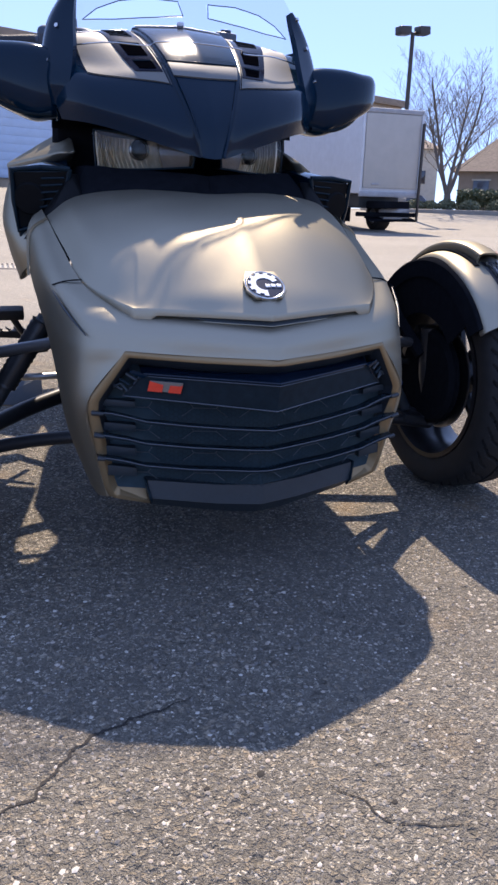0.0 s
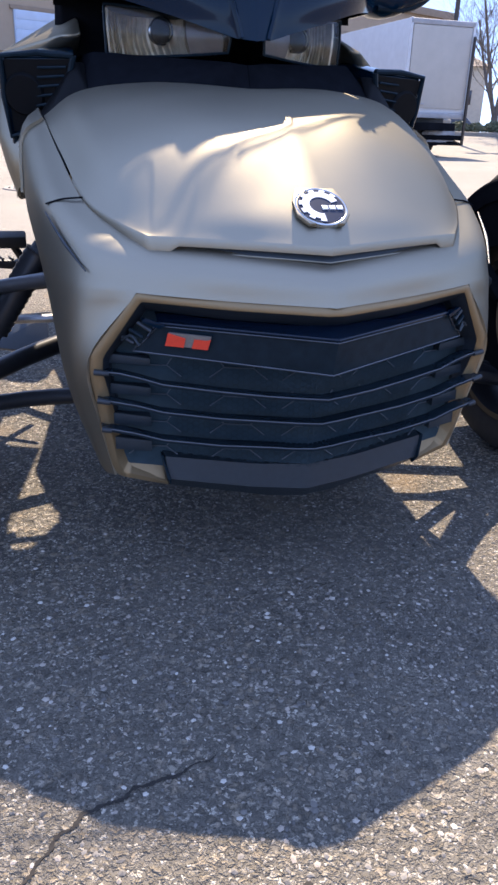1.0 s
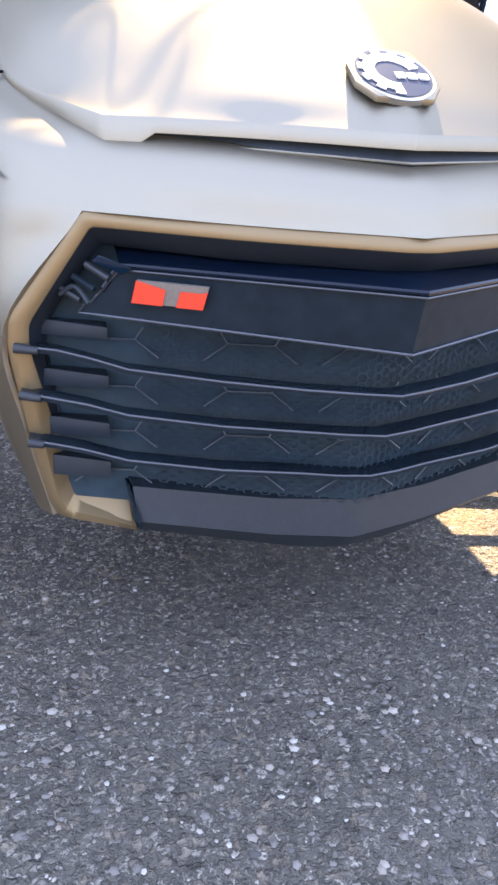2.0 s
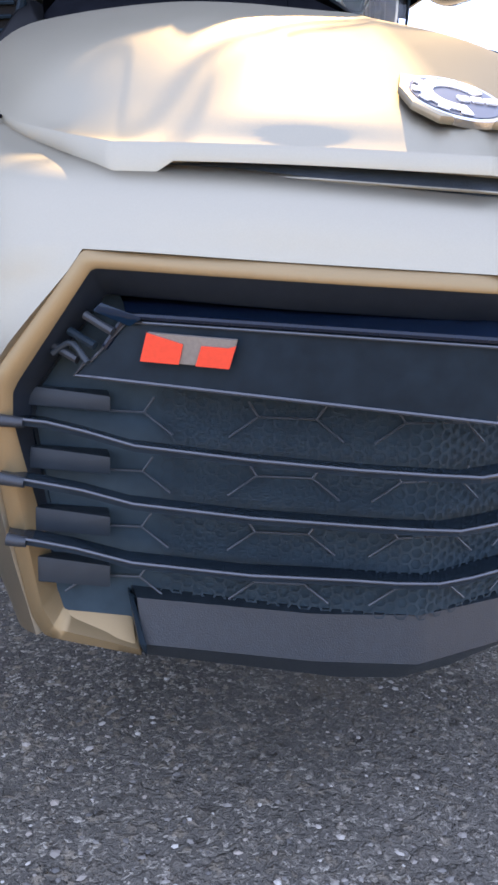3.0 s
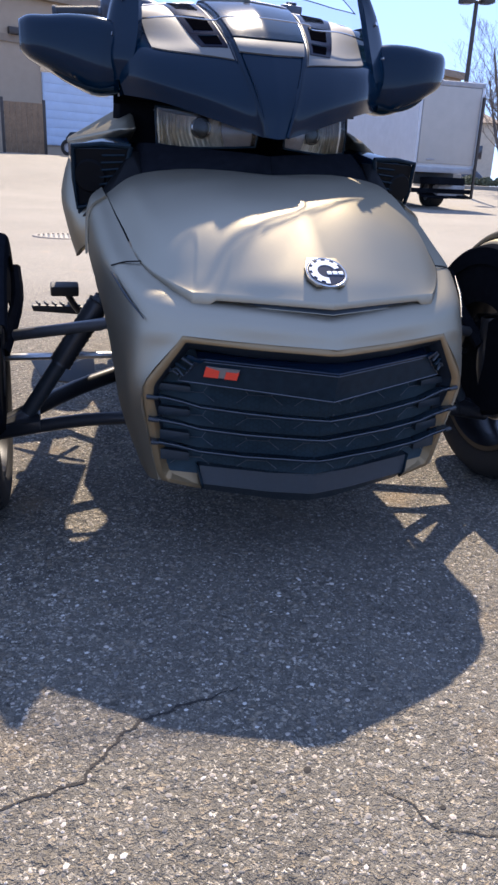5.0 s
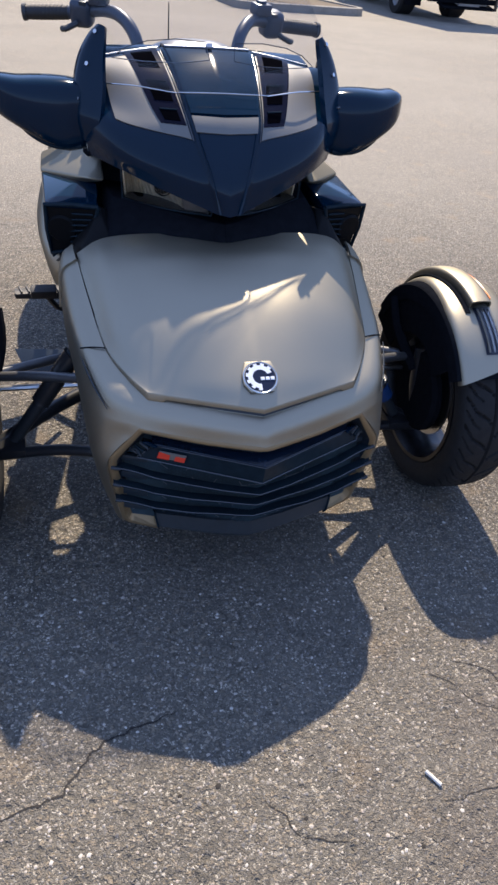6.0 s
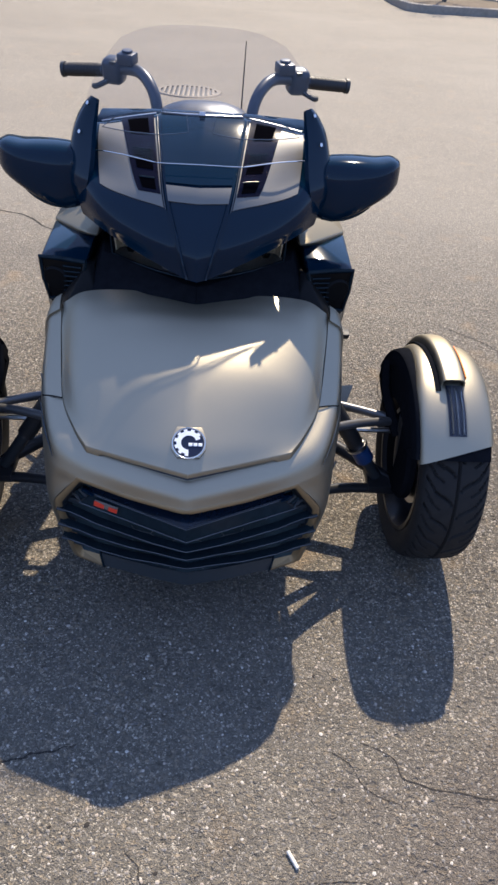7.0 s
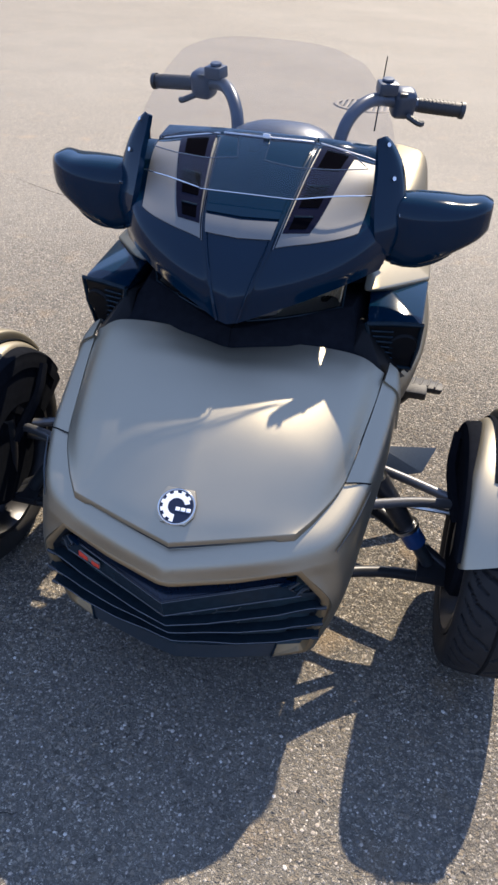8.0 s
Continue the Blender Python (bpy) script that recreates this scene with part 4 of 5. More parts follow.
    part("headlight_sill", hull(sx([(0.0, 0.05, 0.690), (0.20, 0.10, 0.682), (0.30, 0.125, 0.660), (0.30, 0.40, 0.690), (0.0, 0.36, 0.690), (0.0, 0.09, 0.708), (0.20, 0.135, 0.708), (0.30, 0.16, 0.680), (0.0, 0.085, 0.752), (0.03, 0.090, 0.756), (0.10, 0.135, 0.754), (0.18, 0.195, 0.756), (0.245, 0.245, 0.772), (0.262, 0.40, 0.775), (0.0, 0.36, 0.752)], s), 0.002), DARK, bike)

    # air pod beside the hood: a gloss frame round a dark recessed face with slats and a round speaker
    TO, BO, TI, BI = (np.array(q) for q in ((0.406, 0.228, 0.757), (0.398, 0.262, 0.628), (0.284, 0.190, 0.760), (0.312, 0.222, 0.650)))
    pod = part("air_pod", hull(sx([TO + np.array((0, 0.004, 0)), BO + np.array((0, 0.004, 0)), TI + np.array((0, 0.004, 0)), BI + np.array((0, 0.004, 0)), (0.410, 0.46, 0.772), (0.268, 0.42, 0.800), (0.402, 0.46, 0.58), (0.288, 0.42, 0.64)], s), 0.006, 3), NAVY, bike, "gloss navy side air pod")
    part("pod_rim", tube(sx([TI, TI * 0.5 + TO * 0.5 + np.array((0, -0.004, 0.004)), TO, TO * 0.5 + BO * 0.5 + np.array((0.003, -0.003, 0)), BO, BI, TI], s), 0.0055, 8), GLOSS, pod)
    fa, fb, fc, fd = (q + (TO + BO + TI + BI - 4 * q) * 0.025 + np.array((0, -0.001, 0)) for q in (TO, BO, TI, BI))
    part("pod_face", strip([sx([fc, fa], s), sx([fd, fb], s), sx([fd + np.array((0, 0.02, 0)), fb + np.array((0, 0.02, 0))], s)]), PODBLACK, pod, "matt black recessed pod face")
    part("flank_top", hull(sx([(0.262, 0.268, 0.800), (0.300, 0.300, 0.800), (0.412, 0.468, 0.777), (0.408, 0.62, 0.785), (0.27, 0.52, 0.865), (0.27, 0.60, 0.74), (0.26, 0.36, 0.835), (0.40, 0.47, 0.74)], s), 0.006, 3), TITAN, bike, "satin titanium flank top")
    for k in range(6):
        w = 0.12 + 0.14 * k
        a, b = fc * (1 - w) + fd * w, fa * (1 - w) + fb * w
        part("pod_slat", tube(sx([a * 0.97 + b * 0.03 + np.array((0, -0.003, 0)), a * 0.52 + b * 0.48 + np.array((0, -0.003, 0))], s), 0.0024, 6), GLOSS, pod)
    sc = (fa + fb) * 0.36 + (fc + fd) * 0.14
    part("pod_speaker", lathe([(-0.002, 0.0), (-0.002, 0.032), (0.003, 0.036), (0.006, 0.036)], 28, "y"), PODBLACK, pod, matrix=pose(sc[0] * s, sc[1] - 0.004, sc[2], 14, 0, 16 * s))
    part("pod_foot", hull(sx([BO, BO * 0.6 + BI * 0.4, (0.386, 0.275, 0.570), (0.402, 0.40, 0.50), (0.385, 0.40, 0.60)], s), 0.003), GLOSS, pod)
    part("pod_skirt", hull(sx([(0.262, 0.160, 0.700), (0.302, 0.150, 0.672), (0.340, 0.150, 0.650), (0.376, 0.215, 0.622), (0.398, 0.275, 0.600), (0.264, 0.215, 0.752), (0.284, 0.200, 0.752), (0.310, 0.230, 0.655), (0.40, 0.40, 0.55), (0.27, 0.40, 0.72)], s), 0.004), PODBLACK, bike, "black inner skirt of the air pod")
    SH = net([
        [(0.342, 0.125, 0.657), (0.345, 0.155, 0.665), (0.346, 0.185, 0.672)],
        [(0.378, 0.125, 0.626), (0.377, 0.155, 0.636), (0.372, 0.185, 0.645)],
        [(0.385, 0.125, 0.540), (0.384, 0.155, 0.552), (0.379, 0.185, 0.566)]], 10, 8)
    part("shoulder_panel", shell(SH if s > 0 else flip(SH), 0.005), TITAN, bike, "satin titanium shoulder panel")
    # titanium flank behind the pod and down the side
    FL = net([
        [(0.366, 0.20, 0.57), (0.396, 0.30, 0.53), (0.394, 0.55, 0.49), (0.36, 0.95, 0.47)],
        [(0.372, 0.22, 0.60), (0.414, 0.32, 0.59), (0.414, 0.58, 0.57), (0.37, 0.95, 0.56)],
        [(0.380, 0.27, 0.64), (0.424, 0.38, 0.66), (0.418, 0.62, 0.67), (0.35, 0.95, 0.66)],
        [(0.35, 0.42, 0.76), (0.385, 0.47, 0.77), (0.36, 0.65, 0.79), (0.28, 0.95, 0.76)],
        [(0.25, 0.40, 0.83), (0.26, 0.48, 0.85), (0.25, 0.65, 0.85), (0.20, 0.95, 0.80)]], 18, 18)
    part("flank_panel", shell(FL if s > 0 else flip(FL), 0.006), TITAN, bike, "satin titanium flank panel")
    part("under_fin", hull(sx([(0.36, 0.50, 0.235), (0.535, 0.585, 0.205), (0.36, 0.50, 0.228), (0.532, 0.590, 0.199), (0.50, 0.50, 0.165), (0.36, 0.42, 0.165), (0.36, 0.43, 0.158), (0.50, 0.51, 0.158)], s), 0.002), CHIN, bike)
    # foot peg with ribbed rubber
    peg = part("foot_peg", hull(sx([(0.36, 0.75, 0.318), (0.525, 0.715, 0.330), (0.525, 0.765, 0.330), (0.36, 0.81, 0.318), (0.36, 0.75, 0.293), (0.52, 0.72, 0.310), (0.52, 0.76, 0.310), (0.36, 0.81, 0.293)], s), 0.005), RUBBER, bike)
    for k in range(6):
        part("peg_rib", box((0.006, 0.05, 0.005), ((0.39 + 0.023 * k) * s, 0.768 - 0.004 * k, 0.324 + 0.0015 * k), (0, -4 * s, -12 * s), 0.0015), RUBBER, peg)
    part("peg_bracket", tube(sx([(0.26, 0.72, 0.36), (0.34, 0.76, 0.31), (0.37, 0.785, 0.29)], s), 0.014, 10, 10), ARMB, bike)
    pedal = part("pedal", box((0.075, 0.035, 0.03), (0.43 * s, 0.56, 0.40), (20, 0, 0), 0.006), RUBBER, bike)
    part("pedal_arm", tube(sx([(0.34, 0.66, 0.30), (0.39, 0.60, 0.33), (0.425, 0.565, 0.39)], s), 0.009, 8, 10), ARMB, bike)

# tank, seat, tail
part("tank", hull([(0.16, 0.70, 0.88), (-0.16, 0.70, 0.88), (0.13, 1.12, 0.76), (-0.13, 1.12, 0.76), (0.24, 0.75, 0.70), (-0.24, 0.75, 0.70), (0.2, 1.15, 0.6), (-0.2, 1.15, 0.6), (0.22, 0.6, 0.6), (-0.22, 0.6, 0.6), (0.10, 0.85, 0.93), (-0.10, 0.85, 0.93)], 0.03, 4), TITAN, bike)
SEATG = both(net([[(0, 1.08, 0.76), (0.10, 1.08, 0.75), (0.15, 1.08, 0.68)], [(0, 1.25, 0.68), (0.13, 1.25, 0.67), (0.19, 1.25, 0.60)], [(0, 1.42, 0.69), (0.15, 1.42, 0.68), (0.21, 1.42, 0.60)], [(0, 1.55, 0.74), (0.14, 1.55, 0.73), (0.19, 1.55, 0.66)], [(0, 1.90, 0.77), (0.12, 1.90, 0.76), (0.17, 1.90, 0.69)]], 26, 10))
part("seat", shell(SEATG, 0.06), SEAT, bike, "black vinyl two-up seat")
part("frame_core", hull([(0.2, 0.3, 0.25), (-0.2, 0.3, 0.25), (0.2, 1.6, 0.25), (-0.2, 1.6, 0.25), (0.18, 0.5, 0.8), (-0.18, 0.5, 0.8), (0.14, 1.6, 0.65), (-0.14, 1.6, 0.65)]), PLASTIC, bike)
for s in (1, -1):
    bag = hull(sx([(0.20, 1.35, 0.45), (0.37, 1.40, 0.48), (0.38, 1.95, 0.50), (0.20, 2.0, 0.50), (0.20, 1.30, 0.74), (0.33, 1.38, 0.73), (0.36, 1.9, 0.76), (0.20, 1.98, 0.77), (0.39, 1.6, 0.66)], s), 0.04, 4)
    part("side_case", bag, TITAN, bike, "satin titanium side case")
rear = part("rear_wheel", lathe([(-0.11, 0.20), (-0.113, 0.26), (-0.10, 0.292), (-0.05, 0.308), (0.05, 0.308), (0.10, 0.292), (0.113, 0.26), (0.11, 0.20), (-0.11, 0.20)], 64), TYRE, bike, matrix=pose(0, 1.77, 0.308))
part("rear_rim", lathe([(-0.1, 0.0), (-0.1, 0.2), (-0.09, 0.205), (0.09, 0.205), (0.1, 0.2), (0.1, 0.0)], 40), RIM, rear)
part("swingarm", hull([(0.13, 1.2, 0.36), (0.17, 1.2, 0.36), (0.14, 1.79, 0.33), (0.17, 1.79, 0.33), (0.13, 1.2, 0.28), (0.17, 1.2, 0.28), (0.14, 1.79, 0.28), (0.17, 1.79, 0.28)]), ARMB, bike)

# handlebar, grips, switches, levers
for s in (1, -1):
    hb = part("handlebar", tube(sx([(0.115, 0.66, 0.90), (0.128, 0.665, 0.99), (0.142, 0.69, 1.055), (0.172, 0.735, 1.092), (0.215, 0.79, 1.100), (0.30, 0.845, 1.085), (0.42, 0.868, 1.078)], s), 0.0165, 14, 40), BARMETAL, bike, "curved handlebar half")
    part("grip", tube(sx([(0.305, 0.846, 1.085), (0.36, 0.857, 1.081), (0.415, 0.867, 1.078)], s), 0.018, 16, 12), RUBBER, hb, "black ribbed rubber grip")
    for k in range(9):
        part("grip_rib", tube(sx([(0.318 + 0.010 * k, 0.849 + 0.002 * k, 1.0845 - 0.0007 * k), (0.322 + 0.010 * k, 0.850 + 0.002 * k, 1.0842 - 0.0007 * k)], s), 0.0192, 12), RUBBER, hb)
    part("grip_end", tube(sx([(0.415, 0.867, 1.078), (0.425, 0.869, 1.077)], s), 0.021, 16), PLASTIC, hb)
    sw = part("switch_housing", box((0.062, 0.058, 0.072), (0.268 * s, 0.828, 1.090), (12, 0, 18 * s), 0.022, 4), BARMETAL, hb, "slate switch housing")
    part("switch", box((0.020, 0.014, 0.012), (0.268 * s, 0.80, 1.112), (12, 0, 18 * s), 0.003), CHIN, sw)
    part("reservoir", box((0.05, 0.042, 0.030), (0.225 * s, 0.79, 1.128), (8, 0, 20 * s), 0.006), BARMETAL, hb)
    part("reservoir_cap", lathe([(0, 0), (0, 0.014), (0.004, 0.016), (0.007, 0.014), (0.008, 0.0)], 20, "z"), BARMETAL, hb, matrix=pose(0.225 * s, 0.79, 1.143, 8, 0, 0))
    part("thumb_lever", tube(sx([(0.285, 0.80, 1.065), (0.315, 0.79, 1.052), (0.325, 0.80, 1.05)], s), 0.008, 8, 8), PLASTIC, hb)
part("antenna", tube([(0.135, 1.86, 0.82), (0.140, 1.885, 0.98), (0.144, 1.91, 1.085)], [0.0035, 0.003, 0.0022], 6), DARK, bike, "thin black whip antenna")

# the upper works lean forward over the hood by a few degrees
LEAN = Matrix(((1, 0, 0, 0), (0, 0.96, 0, -0.0183), (0, 0.018, 1, 0.0114), (0, 0, 0, 1)))
LIFT = Matrix.Translation((0, 0.009, 0.010))
for top_part in [o for o in bike.children if o.name.split(".")[0] in ("cowl", "windscreen", "dash", "instrument_visor", "mirror", "handlebar", "headlight")]:
    m_ = LIFT if top_part.name.startswith("headlight") else LEAN
    for o in (top_part, *top_part.children_recursive):
        o.data.transform(o.matrix_basis.inverted() @ m_ @ o.matrix_basis)

# front wheels, fenders, suspension
WX, WY, WZ, WR = 0.656, 0.062, 0.288, 0.288


def tyre_mesh():
    prof = []
    for h, r in spline([(-0.068, 0.205), (-0.080, 0.222), (-0.086, 0.248), (-0.081, 0.270), (-0.065, 0.282), (-0.034, 0.287), (0, WR), (0.034, 0.287), (0.065, 0.282), (0.081, 0.270), (0.086, 0.248), (0.080, 0.222), (0.068, 0.205)], 85):
        prof.append((h, r))
    segs, bm, rings = 480, bmesh.new(), []
    for k in range(segs):
        a = 2 * math.pi * k / segs
        ring = []
        for h, r in prof:
            if r > 0.2745:
                ph = (k / segs * 24 + abs(h) * 15 + 0.10 * math.sin(abs(h) * 90) + (0.5 if h < 0 else 0)) % 1.0
                groove = abs(h) < 0.0025 or (ph < 0.10 and abs(h) > 0.008) or (0.5 < ph < 0.57 and abs(h) > 0.036)
                r -= 0.007 if groove else 0.0
            ring.append(bm.verts.new((h, r * math.cos(a), r * math.sin(a))))
        rings.append(ring)
    for k in range(segs):
        a, b = rings[k], rings[(k + 1) % segs]
        for i in range(len(prof) - 1):
            bm.faces.new((a[i], a[i + 1], b[i + 1], b[i]))
    return bm


for s in (1, -1):
    M = pose(WX * s, WY, WZ, 0, 0, 0)
    wheel = part("front_wheel", lathe([(-0.072, 0.212), (-0.078, 0.212), (-0.078, 0.200), (-0.05, 0.188), (0.0, 0.180), (0.05, 0.188), (0.078, 0.200), (0.078, 0.212), (0.072, 0.212), (0.05, 0.196), (-0.05, 0.196), (-0.072, 0.212)], 64), RIM, bike, "black alloy front wheel", matrix=M)
    part("tyre", tyre_mesh(), TYRE, wheel, "worn road tyre with angled tread grooves", smooth=25)
    part("hub", lathe([(-0.05, 0.0), (-0.05, 0.05), (-0.02, 0.065), (0.03, 0.06), (0.05, 0.04), (0.05, 0.0)], 32), RIM, wheel)
    for k in range(6):
        a = 2 * math.pi * k / 6
        part("spoke", tube([(0.03 * s, 0.05 * math.cos(a), 0.05 * math.sin(a)), (0.045 * s, 0.12 * math.cos(a + 0.06), 0.12 * math.sin(a + 0.06)), (0.05 * s, 0.192 * math.cos(a + 0.1), 0.192 * math.sin(a + 0.1))], [0.02, 0.014, 0.017], 8), RIM, wheel)
    part("brake_disc", lathe([(-0.045 * s, 0.07), (-0.045 * s, 0.135), (-0.040 * s, 0.135), (-0.040 * s, 0.07), (-0.045 * s, 0.07)], 48), STEEL, wheel)
    part("brake_caliper", box((0.05, 0.06, 0.11), (-0.045 * s, 0.10, 0.06), (40, 0, 0), 0.01), ARMB, wheel)
    # fender: inner half, raised outer ridge with a gap, lamp in the ridge's front
    def arc(prof, a0, a1, n, slant=0.0, cut=0.0):
        g = []
        for q in np.linspace(0, 1, n):
            row = []
            for x, r in prof:
                b0 = a0 + slant * (x + 0.10)
                a = radians(b0 + (a1 - b0) * q)
                if cut and x < 0:
                    x *= np.interp(math.degrees(a), (70, 112), (1.0, cut))
                row.append(((WX + x) * s, WY - r * math.cos(a), WZ + r * math.sin(a)))
            g.append(row)
        g = np.array(g)
        return g if s > 0 else g[:, ::-1]
    inner = spline([(-0.104, 0.280), (-0.102, 0.294), (-0.090, 0.306), (-0.06, 0.312), (-0.01, 0.313), (0.03, 0.311), (0.062, 0.304), (0.080, 0.290), (0.084, 0.272)], 25)
    fender = part("fender", shell(arc(inner, 31, 158, 48, 55.0, 0.78), 0.005), TITAN, bike, "satin titanium front fender")
    liner = spline([(-0.112, 0.250), (-0.110, 0.280), (-0.098, 0.296), (0.0, 0.302), (0.074, 0.294)], 12)
    part("fender_liner", shell(arc(liner, 33, 150, 40), 0.004), DARK, fender)
    part("fender_wall", shell(arc([(-0.106, 0.16), (-0.107, 0.22), (-0.106, 0.284)], 40, 158, 30), 0.004), DARK, fender)
    ridge = spline([(-0.046, 0.311), (-0.046, 0.328), (-0.038, 0.336), (-0.005, 0.337), (0.010, 0.331), (0.014, 0.311)], 16)
    part("fender_ridge", shell(arc(ridge, 69, 146, 30), 0.004), TITAN, fender)
    part("ridge_gap", shell(arc([(-0.060, 0.3145), (-0.053, 0.316), (-0.047, 0.3145)], 66, 140, 26), 0.002), DARK, fender)
    lens = spline([(-0.036, 0.312), (-0.034, 0.324), (-0.015, 0.330), (0.005, 0.324), (0.008, 0.312)], 12)
    light = part("turn_signal", shell(arc(lens, 44, 69, 14), 0.003), LENS, fender, "clear turn signal lens")
    part("signal_bowl", shell(arc([(-0.036, 0.314), (-0.015, 0.315), (0.007, 0.314)], 44, 69, 10), 0.002), BOWL, light)
    for x in (-0.027, -0.014, -0.001):
        part("signal_rib", shell(arc([(x - 0.0024, 0.316), (x, 0.321), (x + 0.0024, 0.316)], 45, 67, 8), 0.002), CHROME, light)
    part("side_marker", shell(arc([(0.0135, 0.314), (0.0152, 0.322), (0.0135, 0.329)], 72, 96, 10), 0.003), AMBER, fender)
    # added dark disc that stands for the shade inside the wheel
    part("upright_shield", lathe([(-0.085 * s, 0.0), (-0.085 * s, 0.112), (-0.075 * s, 0.122), (-0.06 * s, 0.122)], 36), DARK, bike, matrix=M)
    part("fender_stay", tube([(WX * s - 0.085 * s, WY + 0.02, WZ + 0.05), (WX * s - 0.118 * s, WY + 0.10, WZ + 0.14), (WX * s - 0.116 * s, WY + 0.16, WZ + 0.21)], [0.018, 0.014, 0.012], 8, 8), DARK, fender)
    # upper and lower wishbones, tie rod, shock
    part("upper_wishbone_front", tube(sx([(0.345, -0.020, 0.420), (0.46, 0.065, 0.387), (0.575, 0.120, 0.362)], s), 0.0125, 10, 8), ARM, bike, "grey painted wishbone tube")
    part("upper_wishbone_rear", tube(sx([(0.355, 0.205, 0.370), (0.46, 0.17, 0.366), (0.575, 0.125, 0.362)], s), 0.0125, 10, 8), ARM, bike)
    part("lower_wishbone_front", tube(sx([(0.29, -0.058, 0.228), (0.43, 0.015, 0.200), (0.60, 0.065, 0.160)], s), 0.0145, 12, 8), ARMB, bike, "black lower wishbone tube")
    part("lower_wishbone_rear", tube(sx([(0.30, 0.245, 0.25), (0.44, 0.17, 0.22), (0.60, 0.075, 0.165)], s), 0.019, 12, 8), ARMB, bike)
    part("wishbone_plate", hull(sx([(0.50, 0.02, 0.20), (0.60, 0.05, 0.18), (0.60, 0.085, 0.18), (0.50, 0.13, 0.21), (0.50, 0.02, 0.18), (0.60, 0.05, 0.155), (0.60, 0.085, 0.155), (0.50, 0.13, 0.18)], s), 0.004), ARMB, bike)
    part("tie_rod", tube(sx([(0.30, 0.14, 0.315), (0.58, 0.15, 0.31)], s), 0.008, 8), STEEL, bike)
    part("knuckle", tube(sx([(0.585, 0.08, 0.41), (0.60, 0.075, 0.30), (0.60, 0.06, 0.16)], s), [0.022, 0.035, 0.024], 12, 8), ARMB, bike)
    shock = part("shock", tube(sx([(0.36, 0.05, 0.46), (0.525, 0.07, 0.205)], s), 0.017, 12), PLASTIC, bike, "black shock absorber")
    A, B = np.array((0.36 * s, 0.05, 0.46)), np.array((0.525 * s, 0.07, 0.205))
    ax = (B - A) / np.linalg.norm(B - A)
    e1 = np.cross(ax, (0, 1, 0))
    e1 /= np.linalg.norm(e1)
    e2 = np.cross(ax, e1)
    boot = [A + (B - A) * q for q in np.linspace(0.04, 0.56, 27)]
    part("spring_boot", tube(boot, [0.0225 if k % 2 else 0.0245 for k in range(27)], 16), ARMB, shock, "black ribbed spring boot")
    if s > 0:
        part("spring_seat", tube([A + (B - A) * 0.56, A + (B - A) * 0.59], 0.031, 16), STEEL, shock)
    if s > 0:
        part("spring_label", tube([A + (B - A) * 0.59, A + (B - A) * 0.76], 0.026, 16), BLUE, shock, "blue shock label")


# ---- the car park ----
def ground_z(x, y):
    """The yard is level where the machine stands and climbs gently to the warehouse."""
    a, b = (min(1.0, max(0.0, q)) for q in ((y - 20.0) / 14.0, (14.0 - x) / 13.0))
    return 1.2 * a * a * (3 - 2 * a) * max(0.5, b * b * (3 - 2 * b))


def on_ground(x, y, rz=0.0, dz=0.0):
    return pose(x, y, ground_z(x, y) + dz, 0, 0, rz)


FAR = pose(0, 0, 0, 0, 0, -0.9)


gx = np.r_[np.linspace(-2000, -60, 6), np.linspace(-40, 60, 81), np.linspace(80, 2000, 6)]
gy = np.r_[np.linspace(-2000, -20, 6), np.linspace(-10, 70, 65), np.linspace(90, 2000, 6)]
bm = bmesh.new()
vs = [[bm.verts.new((x, y, ground_z(x, y))) for x in gx] for y in gy]
for a, b in zip(vs, vs[1:]):
    for i in range(len(gx) - 1):
        bm.faces.new((a[i], a[i + 1], b[i + 1], b[i]))
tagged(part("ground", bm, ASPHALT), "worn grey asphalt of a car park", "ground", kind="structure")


def crack(pts, width, label):
    """A jagged dark crack lying in the asphalt."""
    rng = random.Random(len(pts) * 7 + int(width * 1e5))
    p = spline(pts, 14 * len(pts))
    knots = [(rng.uniform(-1, 1) * 1.5, 0, 0) for _ in range(3 * len(pts))]
    wander = spline(knots, len(p))[:, 0]
    left, right = [], []
    for i, q in enumerate(p):
        t = p[min(i + 1, len(p) - 1)] - p[max(i - 1, 0)]
        n_ = np.array((-t[1], t[0], 0)) / (np.linalg.norm(t) + 1e-9)
        q = q + n_ * wander[i] * width
        w = width * rng.uniform(0.25, 1.1) * min(1, 0.25 + 4 * min(i, len(p) - 1 - i) / len(p))
        z = ground_z(q[0], q[1]) + 0.0012
        left.append((q[0] + n_[0] * w, q[1] + n_[1] * w, z))
        right.append((q[0] - n_[0] * w, q[1] - n_[1] * w, z))
    tagged(part("crack", strip([left, right]), CRACK, smooth=False), label, "crack", "cracks in the asphalt", "structure")


